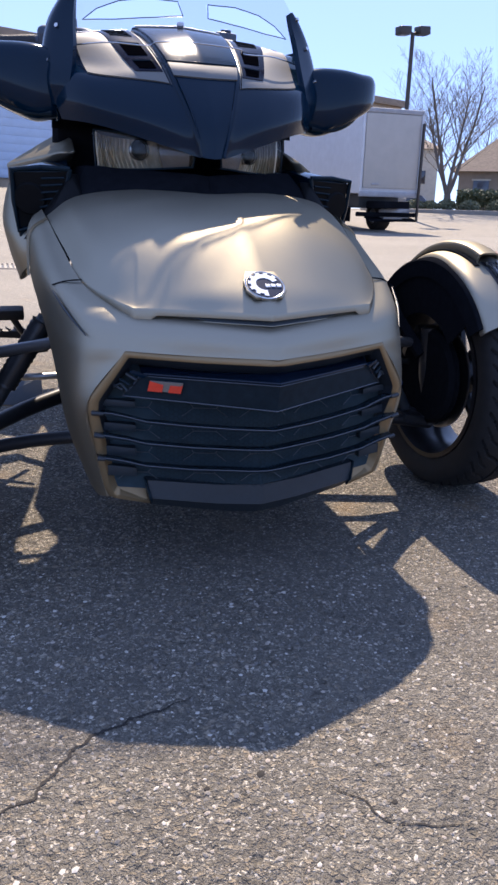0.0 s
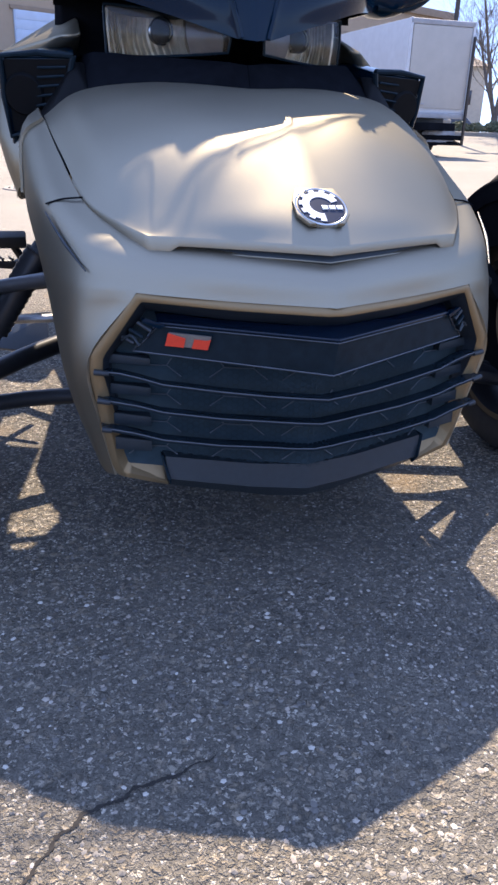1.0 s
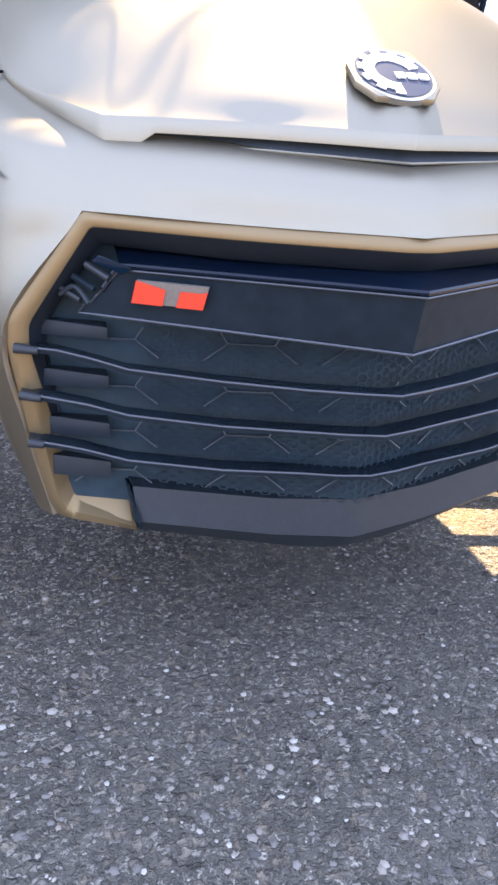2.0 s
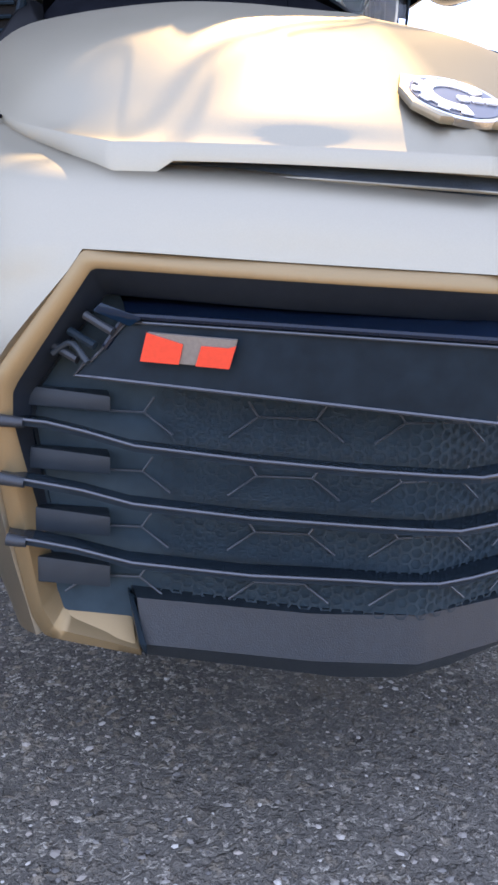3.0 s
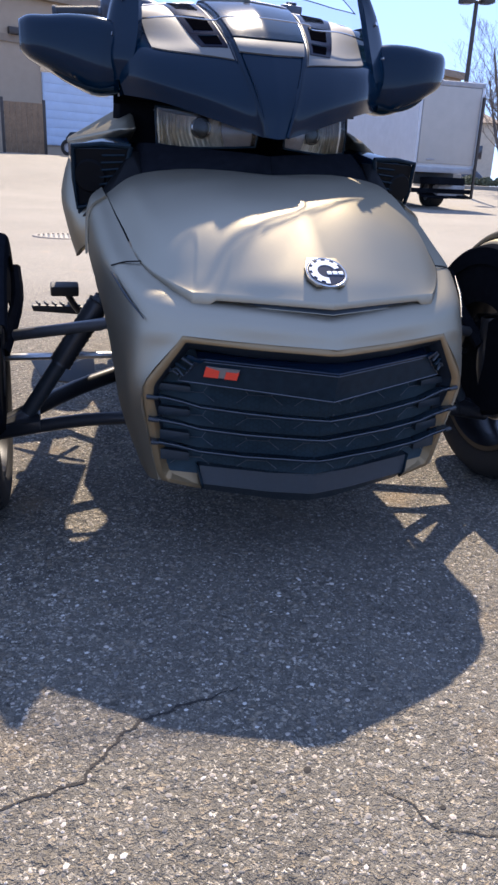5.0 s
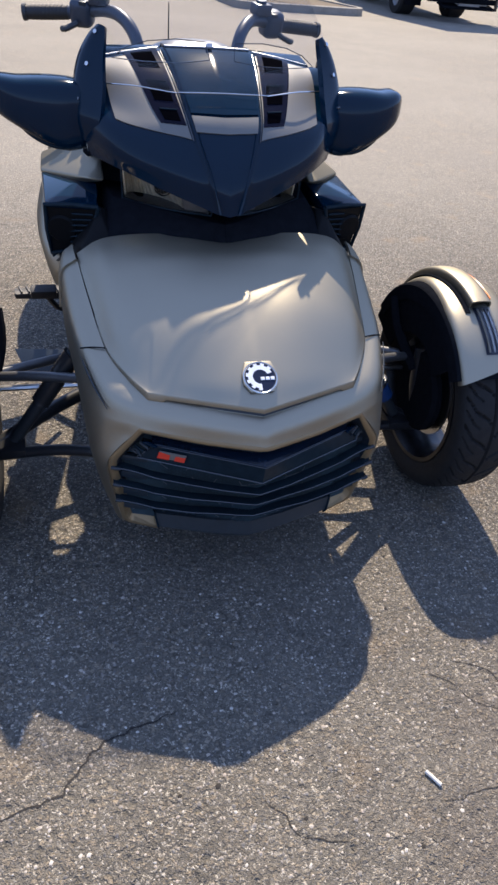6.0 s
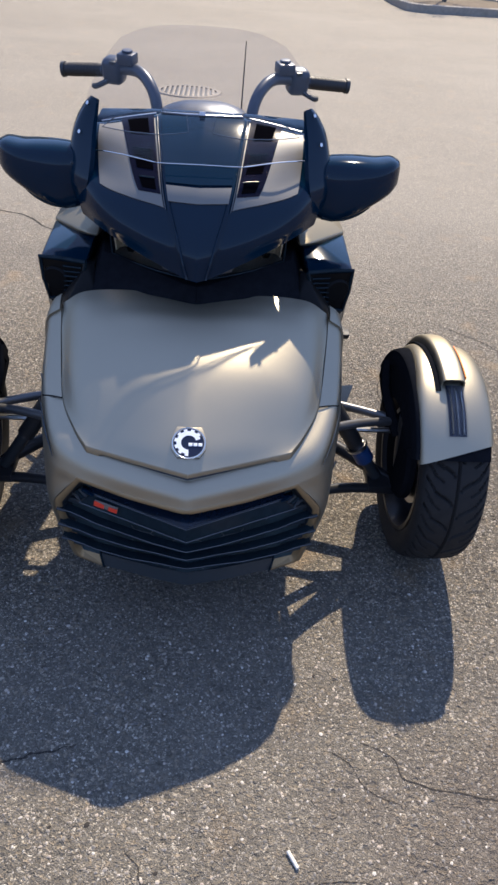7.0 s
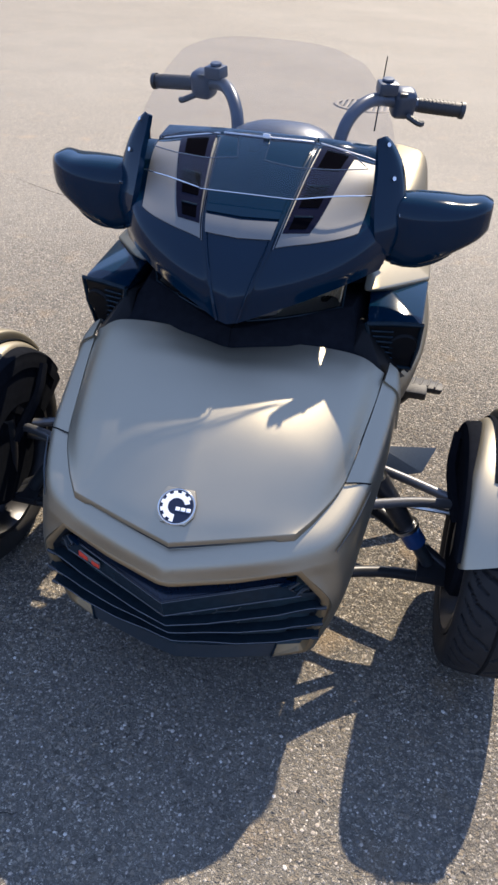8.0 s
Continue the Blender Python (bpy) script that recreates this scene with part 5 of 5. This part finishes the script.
crack([(-0.220, -0.667, 0), (-0.255, -0.677, 0), (-0.307, -0.688, 0), (-0.348, -0.699, 0), (-0.376, -0.712, 0), (-0.398, -0.732, 0), (-0.423, -0.763, 0), (-0.448, -0.792, 0), (-0.463, -0.806, 0), (-0.50, -0.808, 0), (-0.55, -0.821, 0), (-0.70, -0.85, 0)], 0.0032, "dark jagged crack in the asphalt")
crack([(-0.62, 2.42, 0), (-0.86, 2.54, 0), (-1.05, 2.75, 0), (-1.29, 2.88, 0), (-1.7, 3.0, 0), (-2.3, 3.3, 0)], 0.010, "long dark crack in the asphalt")
crack([(0.40, -0.648, 0), (0.47, -0.686, 0), (0.489, -0.737, 0), (0.547, -0.757, 0), (0.66, -0.78, 0), (0.80, -0.84, 0)], 0.0022, "fine crack in the asphalt")
crack([(0.75, 1.05, 0), (0.70, 0.85, 0), (0.78, 0.62, 0), (0.73, 0.45, 0)], 0.003, "fine crack in the asphalt")
crack([(1.0, 1.6, 0), (1.3, 1.3, 0), (1.35, 0.9, 0), (1.7, 0.6, 0)], 0.003, "fine crack in the asphalt")
crack([(0.225, -0.945, 0), (0.27, -0.955, 0), (0.30, -0.945, 0), (0.38, -0.95, 0), (0.46, -0.99, 0)], 0.0014, "fine crack in the asphalt")
crack([(-0.095, -0.885, 0), (-0.067, -0.917, 0), (-0.054, -0.955, 0), (-0.01, -0.974, 0), (0.04, -0.99, 0)], 0.0016, "short fine crack in the asphalt")
crack([(0.30, -0.66, 0), (0.37, -0.70, 0), (0.40, -0.76, 0), (0.48, -0.80, 0)], 0.0012, "fine crack in the asphalt")

# loose grit pressed into the surface, nearest the parked machine
rng = np.random.default_rng(4)
ico = [np.array(v) for v in ((0, 0, 1), (0.9, 0, 0.35), (0.28, 0.85, 0.35), (-0.72, 0.53, 0.35), (-0.72, -0.53, 0.35), (0.28, -0.85, 0.35))]
verts, faces = [], []
for k in range(15000):
    x, y = rng.uniform(-1.15, 1.15), rng.uniform(-1.35, 0.9) if k % 5 else rng.uniform(-1.0, -0.3)
    r = 0.0016 + 0.0030 * rng.random() ** 2.2
    sh = rng.uniform(0.65, 1.35, 3) * r
    a = rng.uniform(0, 6.28)
    c, q = math.cos(a), math.sin(a)
    n0 = len(verts)
    for v in ico:
        v = v * sh * rng.uniform(0.8, 1.2)
        verts.append((x + c * v[0] - q * v[1], y + q * v[0] + c * v[1], v[2] * 0.55 - 0.0003))
    faces += [(n0, n0 + 1 + i, n0 + 1 + (i + 1) % 5) for i in range(5)]
me = bpy.data.meshes.new("grit")
me.from_pydata(verts, [], faces)
GRIT = bpy.data.materials.new("grit")
GRIT.use_nodes = True
gt = GRIT.node_tree
gp = gt.nodes["Principled BSDF"]
gp.inputs["Roughness"].default_value = 0.85
geo, gr = gt.nodes.new("ShaderNodeNewGeometry"), gt.nodes.new("ShaderNodeValToRGB")
gr.color_ramp.elements[0].color, gr.color_ramp.elements[1].color = (0.09, 0.085, 0.08, 1), (0.48, 0.45, 0.40, 1)
gr.color_ramp.elements.new(0.5).color = (0.22, 0.20, 0.175, 1)
gr.color_ramp.elements.new(0.8).color = (0.34, 0.29, 0.24, 1)
gt.links.new(geo.outputs["Random Per Island"], gr.inputs[0])
gt.links.new(gr.outputs[0], gp.inputs["Base Color"])
me.materials.append(GRIT)
tagged(new("grit", me), "pale loose grit on the asphalt", "grit", kind="stuff")

butt = part("cigarette_butt", tube([(-0.018, 0, 0), (0.018, 0, 0.0005)], 0.0038, 12), PAPER, matrix=pose(0.233, -0.906, 0.0045, 0, 0, 118))
tagged(butt, "white cigarette butt lying on the asphalt", "cigarette butt")
for x, y, r in ((0.315, -0.474, 1.0), (-0.173, -0.838, 1.3), (-0.246, -0.843, 0.9), (-0.03, -0.93, 0.9), (0.03, -1.10, 1.1), (0.16, -1.02, 1.0), (-0.31, -1.06, 0.8)):
    hole = part("asphalt_pit", lathe([(0.0011, 0.0), (0.0011, 0.004 * r), (0.0, 0.0055 * r)], 9, "z"), CRACK, matrix=pose(x, y, 0, 0, 0, 40 * r) @ Matrix.Diagonal((1.0, 0.75, 1, 1)))
    tagged(hole, "small dark pit in the asphalt", "pit", "pits in the asphalt", "structure")

# storm drain grate
drain = thing("storm_drain", "round cast iron storm drain grate in the asphalt", "drain", at=on_ground(-0.30, 7.05))
part("frame", lathe([(0.0, 0.30), (0.012, 0.30), (0.012, 0.345), (0.0, 0.36)], 40, "z"), IRON, drain)
part("pit", lathe([(0.003, 0.0), (0.003, 0.30), (0.002, 0.305)], 40, "z"), CHIN, drain)
for k in range(-5, 6):
    w = math.sqrt(max(0, 0.30**2 - (0.052 * k) ** 2))
    part("slat", box((0.032, 2 * w, 0.010), (0.052 * k, 0, 0.008), (0, 0, 0), 0.002), IRON, drain)


# ---- far things ----
def wheel_thing(parent, x, y, r, w):
    ob = part("wheel", lathe([(-w, r * 0.55), (-w, r * 0.9), (-w * 0.8, r), (w * 0.8, r), (w, r * 0.9), (w, r * 0.55), (-w, r * 0.55)], 36), TYRE, parent, matrix=pose(x, y, r))
    part("rim", lathe([(-w * 0.6, 0.0), (-w * 0.7, r * 0.2), (-w * 0.5, r * 0.5), (-w * 0.9, r * 0.56), (w * 0.9, r * 0.56), (w * 0.6, 0.0)], 28), TRUCKGREY, ob)


truck = thing("box_truck", "white box truck with a tail lift parked in the yard", "truck", at=FAR @ on_ground(10.68, 19.96, 3.0) @ Matrix.Scale(0.945, 4))
L, W2, Z0, Z1 = 7.8, 1.08, 1.20, 3.74
part("underbody", box((1.5, L - 0.7, 0.42), (0, L / 2 + 0.25, 0.98), (0, 0, 0), 0.03), PLASTIC, truck, "dark frame and gear below the box")
part("step_box", box((0.85, 0.4, 0.34), (0.45, 0.25, 0.62), (0, 0, 0), 0.02), TRUCKGREY, truck)
cargo = part("cargo_box", box((2 * W2, L, Z1 - Z0), (0, L / 2, (Z0 + Z1) / 2), (0, 0, 0), 0.03), TRUCKWHITE, truck, "white cargo box with grey rails")
for s in (1, -1):
    part("corner_rail", box((0.09, 0.09, Z1 - Z0 + 0.02), (s * (W2 - 0.03), 0.0, (Z0 + Z1) / 2), bevel=0.02), TRUCKWHITE, cargo)
part("top_rail", box((2 * W2 + 0.02, 0.08, 0.14), (0, -0.005, Z1 - 0.08), bevel=0.02), TRUCKGREY, cargo)
part("sill", box((2 * W2 + 0.02, 0.10, 0.16), (0, -0.01, Z0 - 0.02), bevel=0.02), TRUCKGREY, cargo)
part("rear_door", box((2 * W2 - 0.20, 0.03, Z1 - Z0 - 0.34), (0, -0.03, (Z0 + Z1) / 2), bevel=0.012), TRUCKDOOR, cargo, "plain beige rear door")
part("door_handle", box((0.28, 0.04, 0.05), (-0.55, -0.06, Z0 + 0.28), bevel=0.01), TRUCKGREY, cargo)
part("chassis_rail", box((0.9, L + 1.2, 0.22), (0, L / 2, 0.86), bevel=0.02), DARK, truck)
part("lift_post", box((0.07, 0.08, 3.0), (W2 - 0.02, -0.10, 1.85), bevel=0.015), POLE, truck)
part("lift_platform", box((1.7, 0.5, 0.06), (0.22, 0.15, 0.42), (12, 0, 0), 0.02), DARK, truck)
part("lift_step", box((0.7, 0.35, 0.34), (0.25, 0.2, 0.55), bevel=0.02), TRUCKGREY, truck)
part("bumper", box((2.2, 0.12, 0.14), (0, 0.05, 0.56), bevel=0.02), DARK, truck)
part("mud_flap", box((0.55, 0.02, 0.5), (-0.85, 1.45, 0.55)), DARK, truck)
part("mud_flap", box((0.55, 0.02, 0.5), (0.85, 1.45, 0.55)), DARK, truck)
for s in (1, -1):
    wheel_thing(truck, s * 0.88, 2.1, 0.50, 0.26)
    wheel_thing(truck, s * 1.0, L + 1.5, 0.50, 0.14)
part("fuel_tank", box((0.5, 1.2, 0.5), (-0.85, 5.2, 0.72), bevel=0.08), TRUCKGREY, truck)
cab = part("cab", hull([(1.05, L + 0.3, 0.75), (-1.05, L + 0.3, 0.75), (1.05, L + 0.3, 2.6), (-1.05, L + 0.3, 2.6), (1.05, L + 1.5, 2.5), (-1.05, L + 1.5, 2.5), (1.05, L + 2.1, 1.6), (-1.05, L + 2.1, 1.6), (1.0, L + 2.6, 1.5), (-1.0, L + 2.6, 1.5), (1.0, L + 2.6, 0.6), (-1.0, L + 2.6, 0.6)], 0.06), TRUCKWHITE, truck)
part("cab_window", box((0.02, 0.8, 0.6), (-1.10, L + 0.95, 2.05)), WINDOW, cab)


def building():
    """A long tan warehouse across the back of the yard."""
    b = thing("warehouse", "long tan stucco warehouse with white roller doors", "building", at=FAR @ pose(-22.0, 28.3, 1.2, 0, 0, 25.4))
    h, wlen = 6.7, 55.0
    wall = part("wall", box((wlen, 14, h), (wlen / 2, 7, h / 2)), TAN, b, "tan stucco wall")
    part("parapet", box((wlen + 0.3, 0.5, 0.45), (wlen / 2, -0.05, h + 0.15), bevel=0.03), TANDARK, b)
    part("roof", box((wlen - 0.6, 13, 0.1), (wlen / 2, 7.2, h - 0.2)), ROOF, b)
    part("stucco_band", box((wlen, 0.08, 0.3), (wlen / 2, -0.045, 4.9)), TANDARK, wall)
    for x, w in ((17.0, 3.6), (25.0, 3.8), (30.2, 3.6), (41, 3.6), (47, 3.6)):
        d = part("roller_door", box((w, 0.12, 3.5), (x, -0.03, 2.25)), DOORBLUE, b, "white roller door")
        for k in range(9):
            part("door_slat", box((w - 0.1, 0.03, 0.377), (x, -0.10, 0.72 + 0.385 * k), bevel=0.004), DOORBLUE, d)
        part("door_frame", box((w + 0.3, 0.10, 0.18), (x, -0.06, 4.08), bevel=0.02), TANDARK, d)
    for x in (21.8, 36.0):
        part("wall_lamp", box((0.5, 0.25, 0.3), (x, -0.15, 5.2), bevel=0.05), POLE, b)
    return b


building()

enclosure = thing("bin_enclosure", "brown wooden bin enclosure beside the warehouse", "fence", at=FAR @ pose(-1.85, 33.9, 1.17, 0, 0, 12))
for k in range(7):
    part("board", box((0.22, 0.04, 2.0), (-0.70 + 0.23 * k, 0, 1.05), bevel=0.01), WOOD, enclosure)
for x in (-0.88, 0.86):
    part("post", box((0.12, 0.12, 2.2), (x, 0.05, 1.1), bevel=0.015), POLE, enclosure)
part("rail", box((1.7, 0.05, 0.12), (0, 0.05, 1.6)), WOOD, enclosure)
part("rail", box((1.7, 0.05, 0.12), (0, 0.05, 0.5)), WOOD, enclosure)

# dark quad bike standing by the warehouse door
quad = thing("quad_bike", "dark quad bike parked near the roller door", "quad bike", at=FAR @ pose(0.72, 32.6, 1.17, 0, 0, 62))
part("body", hull([(0.3, -0.9, 0.6), (-0.3, -0.9, 0.6), (0.35, 0.9, 0.65), (-0.35, 0.9, 0.65), (0.2, -0.7, 1.0), (-0.2, -0.7, 1.0), (0.2, 0.7, 0.95), (-0.2, 0.7, 0.95)], 0.06), GLOSS, quad)
part("rack", box((0.9, 0.5, 0.05), (0, -0.75, 1.02), bevel=0.02), DARK, quad)
part("bars", tube([(-0.4, -0.35, 1.2), (0, -0.4, 1.12), (0.4, -0.35, 1.2)], 0.02, 8, 10), DARK, quad)
for x in (-0.48, 0.48):
    for y in (-0.62, 0.62):
        wheel_thing(quad, x, y, 0.32, 0.13)

post = thing("street_lamp", "dark bronze twin-head car park lamp", "street lamp", at=FAR @ on_ground(16.1, 29.4))
part("footing", lathe([(0.0, 0.0), (0.0, 0.3), (0.7, 0.3), (0.75, 0.25), (0.75, 0.0)], 20, "z"), CONCRETE, post)
part("pole", tube([(0, 0, 0.7), (0, 0, 7.26)], [0.11, 0.085], 10), POLE, post)
for s in (1, -1):
    head = part("lamp_head", box((0.56, 0.42, 0.32), (0.48 * s, 0.08 * s, 7.33 + 0.05 * s), (0, -5, 12), 0.04), POLE, post)
    part("lens", box((0.42, 0.30, 0.02), (0.48 * s, 0.08 * s, 7.16 + 0.05 * s), (0, -5, 12)), WINDOW, head)
    part("arm", tube([(0, 0, 7.22), (0.22 * s, 0.04 * s, 7.30)], 0.045, 8), POLE, post)



def bare_tree(name, label, at, height, seed, depth, trunk_r, stems=3):
    """A leafless tree: a short tapered trunk, upright limbs that fork again and again, and a haze of fine twigs."""
    rnd = random.Random(seed)
    tree = thing(name, label, "tree", at=at)
    tv, tf = [], []

    def twig(pts, r0, r1):
        n0 = len(tv)
        for i, c in enumerate(pts):
            rr = r0 + (r1 - r0) * i / (len(pts) - 1)
            for a in (0, 2.09, 4.19):
                tv.append((c.x + rr * math.cos(a), c.y + rr * math.sin(a), c.z))
        for i in range(len(pts) - 1):
            for k in range(3):
                tf.append((n0 + 3 * i + k, n0 + 3 * i + (k + 1) % 3, n0 + 3 * i + 3 + (k + 1) % 3, n0 + 3 * i + 3 + k))

    def grow(p, d, length, r, level):
        n = 8 if level >= depth - 1 else 5
        bend = 0.10 if level >= depth - 1 else 0.16
        pts, q, v = [p], p.copy(), d.copy()
        for _ in range(n):
            v = (v + Vector((rnd.uniform(-1, 1), rnd.uniform(-1, 1), rnd.uniform(-0.2, 0.6))) * bend).normalized()
            q = q + v * length / n
            pts.append(q.copy())
        end = max(0.006, r * 0.25)
        if level >= depth:
            part("limb", tube([tuple(c) for c in pts], [r, end], 7, caps=False), BARK, tree)
        else:
            twig(pts, r, end)
        if level == 0:
            return
        count = {depth: 15, depth - 1: 8}.get(level, 5)
        for k in range(count):
            f = 0.22 + 0.78 * (k + rnd.random()) / count
            i = min(n, max(1, round(f * n)))
            a = k * 2.4 + rnd.uniform(-0.5, 0.5)
            along = (pts[i] - pts[i - 1]).normalized()
            w = (along * rnd.uniform(0.75, 1.0) + Vector((math.cos(a), math.sin(a), 0.1)) * rnd.uniform(0.55, 0.95)).normalized()
            size = length * (0.62 - 0.36 * f) * rnd.uniform(0.75, 1.25)
            grow(pts[i].copy(), w, size, max(0.007, r * (1.0 - 0.75 * f) * rnd.uniform(0.45, 0.6)), level - 1)

    th = height * 0.13
    part("trunk", tube([(0, 0, -0.1), (0.02, 0, th * 0.5), (0, 0.03, th)], [trunk_r * 1.3, trunk_r, trunk_r * 0.95], 10), BARK, tree)
    for k in range(stems):
        a = 6.283 * k / stems + rnd.uniform(-0.4, 0.4)
        lean = rnd.uniform(0.16, 0.46)
        grow(Vector((0, 0.03, th * 0.9)), Vector((math.cos(a) * lean, math.sin(a) * lean, 0.95)).normalized(), height * rnd.uniform(0.72, 0.90), trunk_r * 0.62, depth)
    me_ = bpy.data.meshes.new("crown")
    me_.from_pydata(tv, [], tf)
    me_.materials.append(BARK)
    ob = new("crown", me_)
    ob.parent = tree


bare_tree("bare_tree", "tall leafless tree with many fine twigs", FAR @ on_ground(21.5, 34.3), 6.7, 5, 3, 0.19, 4)
bare_tree("young_tree", "small leafless tree on a kerbed island", FAR @ on_ground(5.7, 21.8), 3.0, 9, 2, 0.06)
bare_tree("far_tree", "leafless tree among the far houses", FAR @ on_ground(38.0, 56.0), 7.0, 12, 2, 0.16)


def island(label, at, w, d):
    isl = thing("kerbed_island", label, "traffic island", "kerbed islands", "structure", at)
    out = [(x, y) for x, y in ((-w, -d), (w, -d), (w, d), (-w, d))]
    bm = bmesh.new()
    rings = []
    for inset, z in ((0, -0.1), (0, 0.14), (0.03, 0.16), (0.15, 0.16), (0.16, 0.10)):
        ring = []
        for cx, cy, a0 in ((w - 0.6, d - 0.6, 0), (-w + 0.6, d - 0.6, 90), (-w + 0.6, -d + 0.6, 180), (w - 0.6, -d + 0.6, 270)):
            for k in range(6):
                a = radians(a0 + 18 * k)
                ring.append((cx + (0.6 - inset) * math.cos(a), cy + (0.6 - inset) * math.sin(a), z))
        rings.append([bm.verts.new(p) for p in ring])
    for a, b in zip(rings, rings[1:]):
        for i in range(len(a)):
            k = (i + 1) % len(a)
            bm.faces.new((a[i], a[k], b[k], b[i]))
    part("kerb", bm, CONCRETE, isl)
    bm = bmesh.new()
    bm.faces.new([bm.verts.new((x * (1 - 0.155 / w), y * (1 - 0.155 / d), 0.125)) for x, y in ((-w, -d + 0.5), (-w + 0.5, -d), (w - 0.5, -d), (w, -d + 0.5), (w, d - 0.5), (w - 0.5, d), (-w + 0.5, d), (-w, d - 0.5))])
    part("bed", bm, MULCH, isl)


island("kerbed island with a mulch bed", FAR @ on_ground(6.0, 21.6, 5), 1.8, 2.0)
island("long kerbed planting strip", FAR @ on_ground(23.5, 32.4, -18), 7.0, 1.8)


def bush(at, r, seed):
    rnd = random.Random(seed)
    b = thing("bush", "low clipped evergreen bush on the planting strip", "bush", "clipped bushes", at=at)
    part("stem", tube([(0, 0, -0.05), (0.02, 0, r * 0.7)], [0.05, 0.03], 6), BARK, b)
    v, f = [], []
    for _ in range(1500):
        d = Vector((rnd.gauss(0, 1), rnd.gauss(0, 1), abs(rnd.gauss(0, 0.8)))).normalized()
        c = Vector((d.x * r, d.y * r, 0.08 + d.z * r * 0.85)) * rnd.uniform(0.7, 1.06)
        a, e = Vector((rnd.uniform(-1, 1), rnd.uniform(-1, 1), rnd.uniform(-1, 1))).normalized(), Vector((rnd.uniform(-1, 1), rnd.uniform(-1, 1), rnd.uniform(-1, 1))).normalized()
        k = len(v)
        v += [tuple(c + a * 0.07), tuple(c + e * 0.035), tuple(c - a * 0.07), tuple(c - e * 0.035)]
        f.append((k, k + 1, k + 2, k + 3))
    m_ = bpy.data.meshes.new("leaves")
    m_.from_pydata(v, [], f)
    m_.materials.append(BUSHLEAF)
    o = new("leaves", m_)
    o.parent = b


for i, (x, y, r) in enumerate(((19.0, 33.2, 0.45), (19.7, 32.9, 0.4), (20.6, 32.8, 0.5), (21.6, 32.3, 0.5), (22.9, 31.8, 0.55), (24.2, 31.4, 0.5), (25.6, 31.0, 0.55))):
    bush(FAR @ on_ground(x, y, 0, 0.12), r, 30 + i)


def house(name, label, at, w, d, h, ridge, wallm):
    ob = thing(name, label, "house", at=at)
    wall = part("wall", box((w, d, h), (0, 0, h / 2)), wallm, ob)
    part("roof", hull([(-w / 2 - 0.5, -d / 2 - 0.5, h), (w / 2 + 0.5, -d / 2 - 0.5, h), (-w / 2 - 0.5, d / 2 + 0.5, h), (w / 2 + 0.5, d / 2 + 0.5, h), (-w / 2 + d * 0.3, 0, h + ridge), (w / 2 - d * 0.3, 0, h + ridge)]), ROOF, ob)
    for k in range(max(2, int(w / 3))):
        x = -w / 2 + (k + 0.5) * w / max(2, int(w / 3))
        win = part("window", box((1.1, 0.08, 1.3), (x, -d / 2 - 0.02, h * 0.55), bevel=0.01), WINDOW, ob)
        part("window_frame", box((1.3, 0.06, 0.1), (x, -d / 2 - 0.05, h * 0.55 + 0.7)), SIDING, win)


house("brown_house", "brown house with a hipped shingle roof", FAR @ on_ground(39.8, 47.0, -36), 16, 9, 2.8, 2.9, TANDARK)
house("cream_house", "two-storey cream house behind the trees", FAR @ on_ground(41.8, 77.0, -29), 7, 8, 6.2, 1.6, SIDING)


def hedge():
    rnd = random.Random(3)
    v, f = [], []
    for _ in range(5000):
        c = Vector((rnd.uniform(-3.0, 6), rnd.uniform(-0.8, 0.8), 1.25 * math.sqrt(rnd.random()) + rnd.uniform(-0.1, 0.25)))
        a, e = (Vector((rnd.uniform(-1, 1), rnd.uniform(-1, 1), rnd.uniform(-1, 1))).normalized() for _ in range(2))
        k = len(v)
        v += [tuple(c + a * 0.16), tuple(c + e * 0.08), tuple(c - a * 0.16), tuple(c - e * 0.08)]
        f.append((k, k + 1, k + 2, k + 3))
    m_ = bpy.data.meshes.new("hedge")
    m_.from_pydata(v, [], f)
    m_.materials.append(LEAF)
    o = tagged(new("hedge", m_), "dark evergreen hedge before the houses", "hedge", kind="stuff")
    o.matrix_basis = FAR @ on_ground(30.8, 42.5, -35)


hedge()

car = thing("parked_car", "dark grey car parked by the hedge", "car", at=FAR @ on_ground(37.0, 66.0, 60))
body = part("body", hull([(0.85, -2.1, 0.35), (-0.85, -2.1, 0.35), (0.85, 2.1, 0.35), (-0.85, 2.1, 0.35), (0.8, -2.0, 0.85), (-0.8, -2.0, 0.85), (0.8, 2.0, 0.8), (-0.8, 2.0, 0.8)], 0.12, 3), CARPAINT, car)
part("cabin", hull([(0.78, -1.5, 0.85), (-0.78, -1.5, 0.85), (0.78, 1.0, 0.85), (-0.78, 1.0, 0.85), (0.6, -0.9, 1.42), (-0.6, -0.9, 1.42), (0.6, 0.3, 1.42), (-0.6, 0.3, 1.42)], 0.06, 2), WINDOW, car)
part("car_roof", box((1.15, 1.15, 0.05), (0, -0.3, 1.425), bevel=0.02), CARPAINT, car)
for x in (-0.78, 0.78):
    for y in (-1.35, 1.35):
        wheel_thing(car, x, y, 0.33, 0.1)
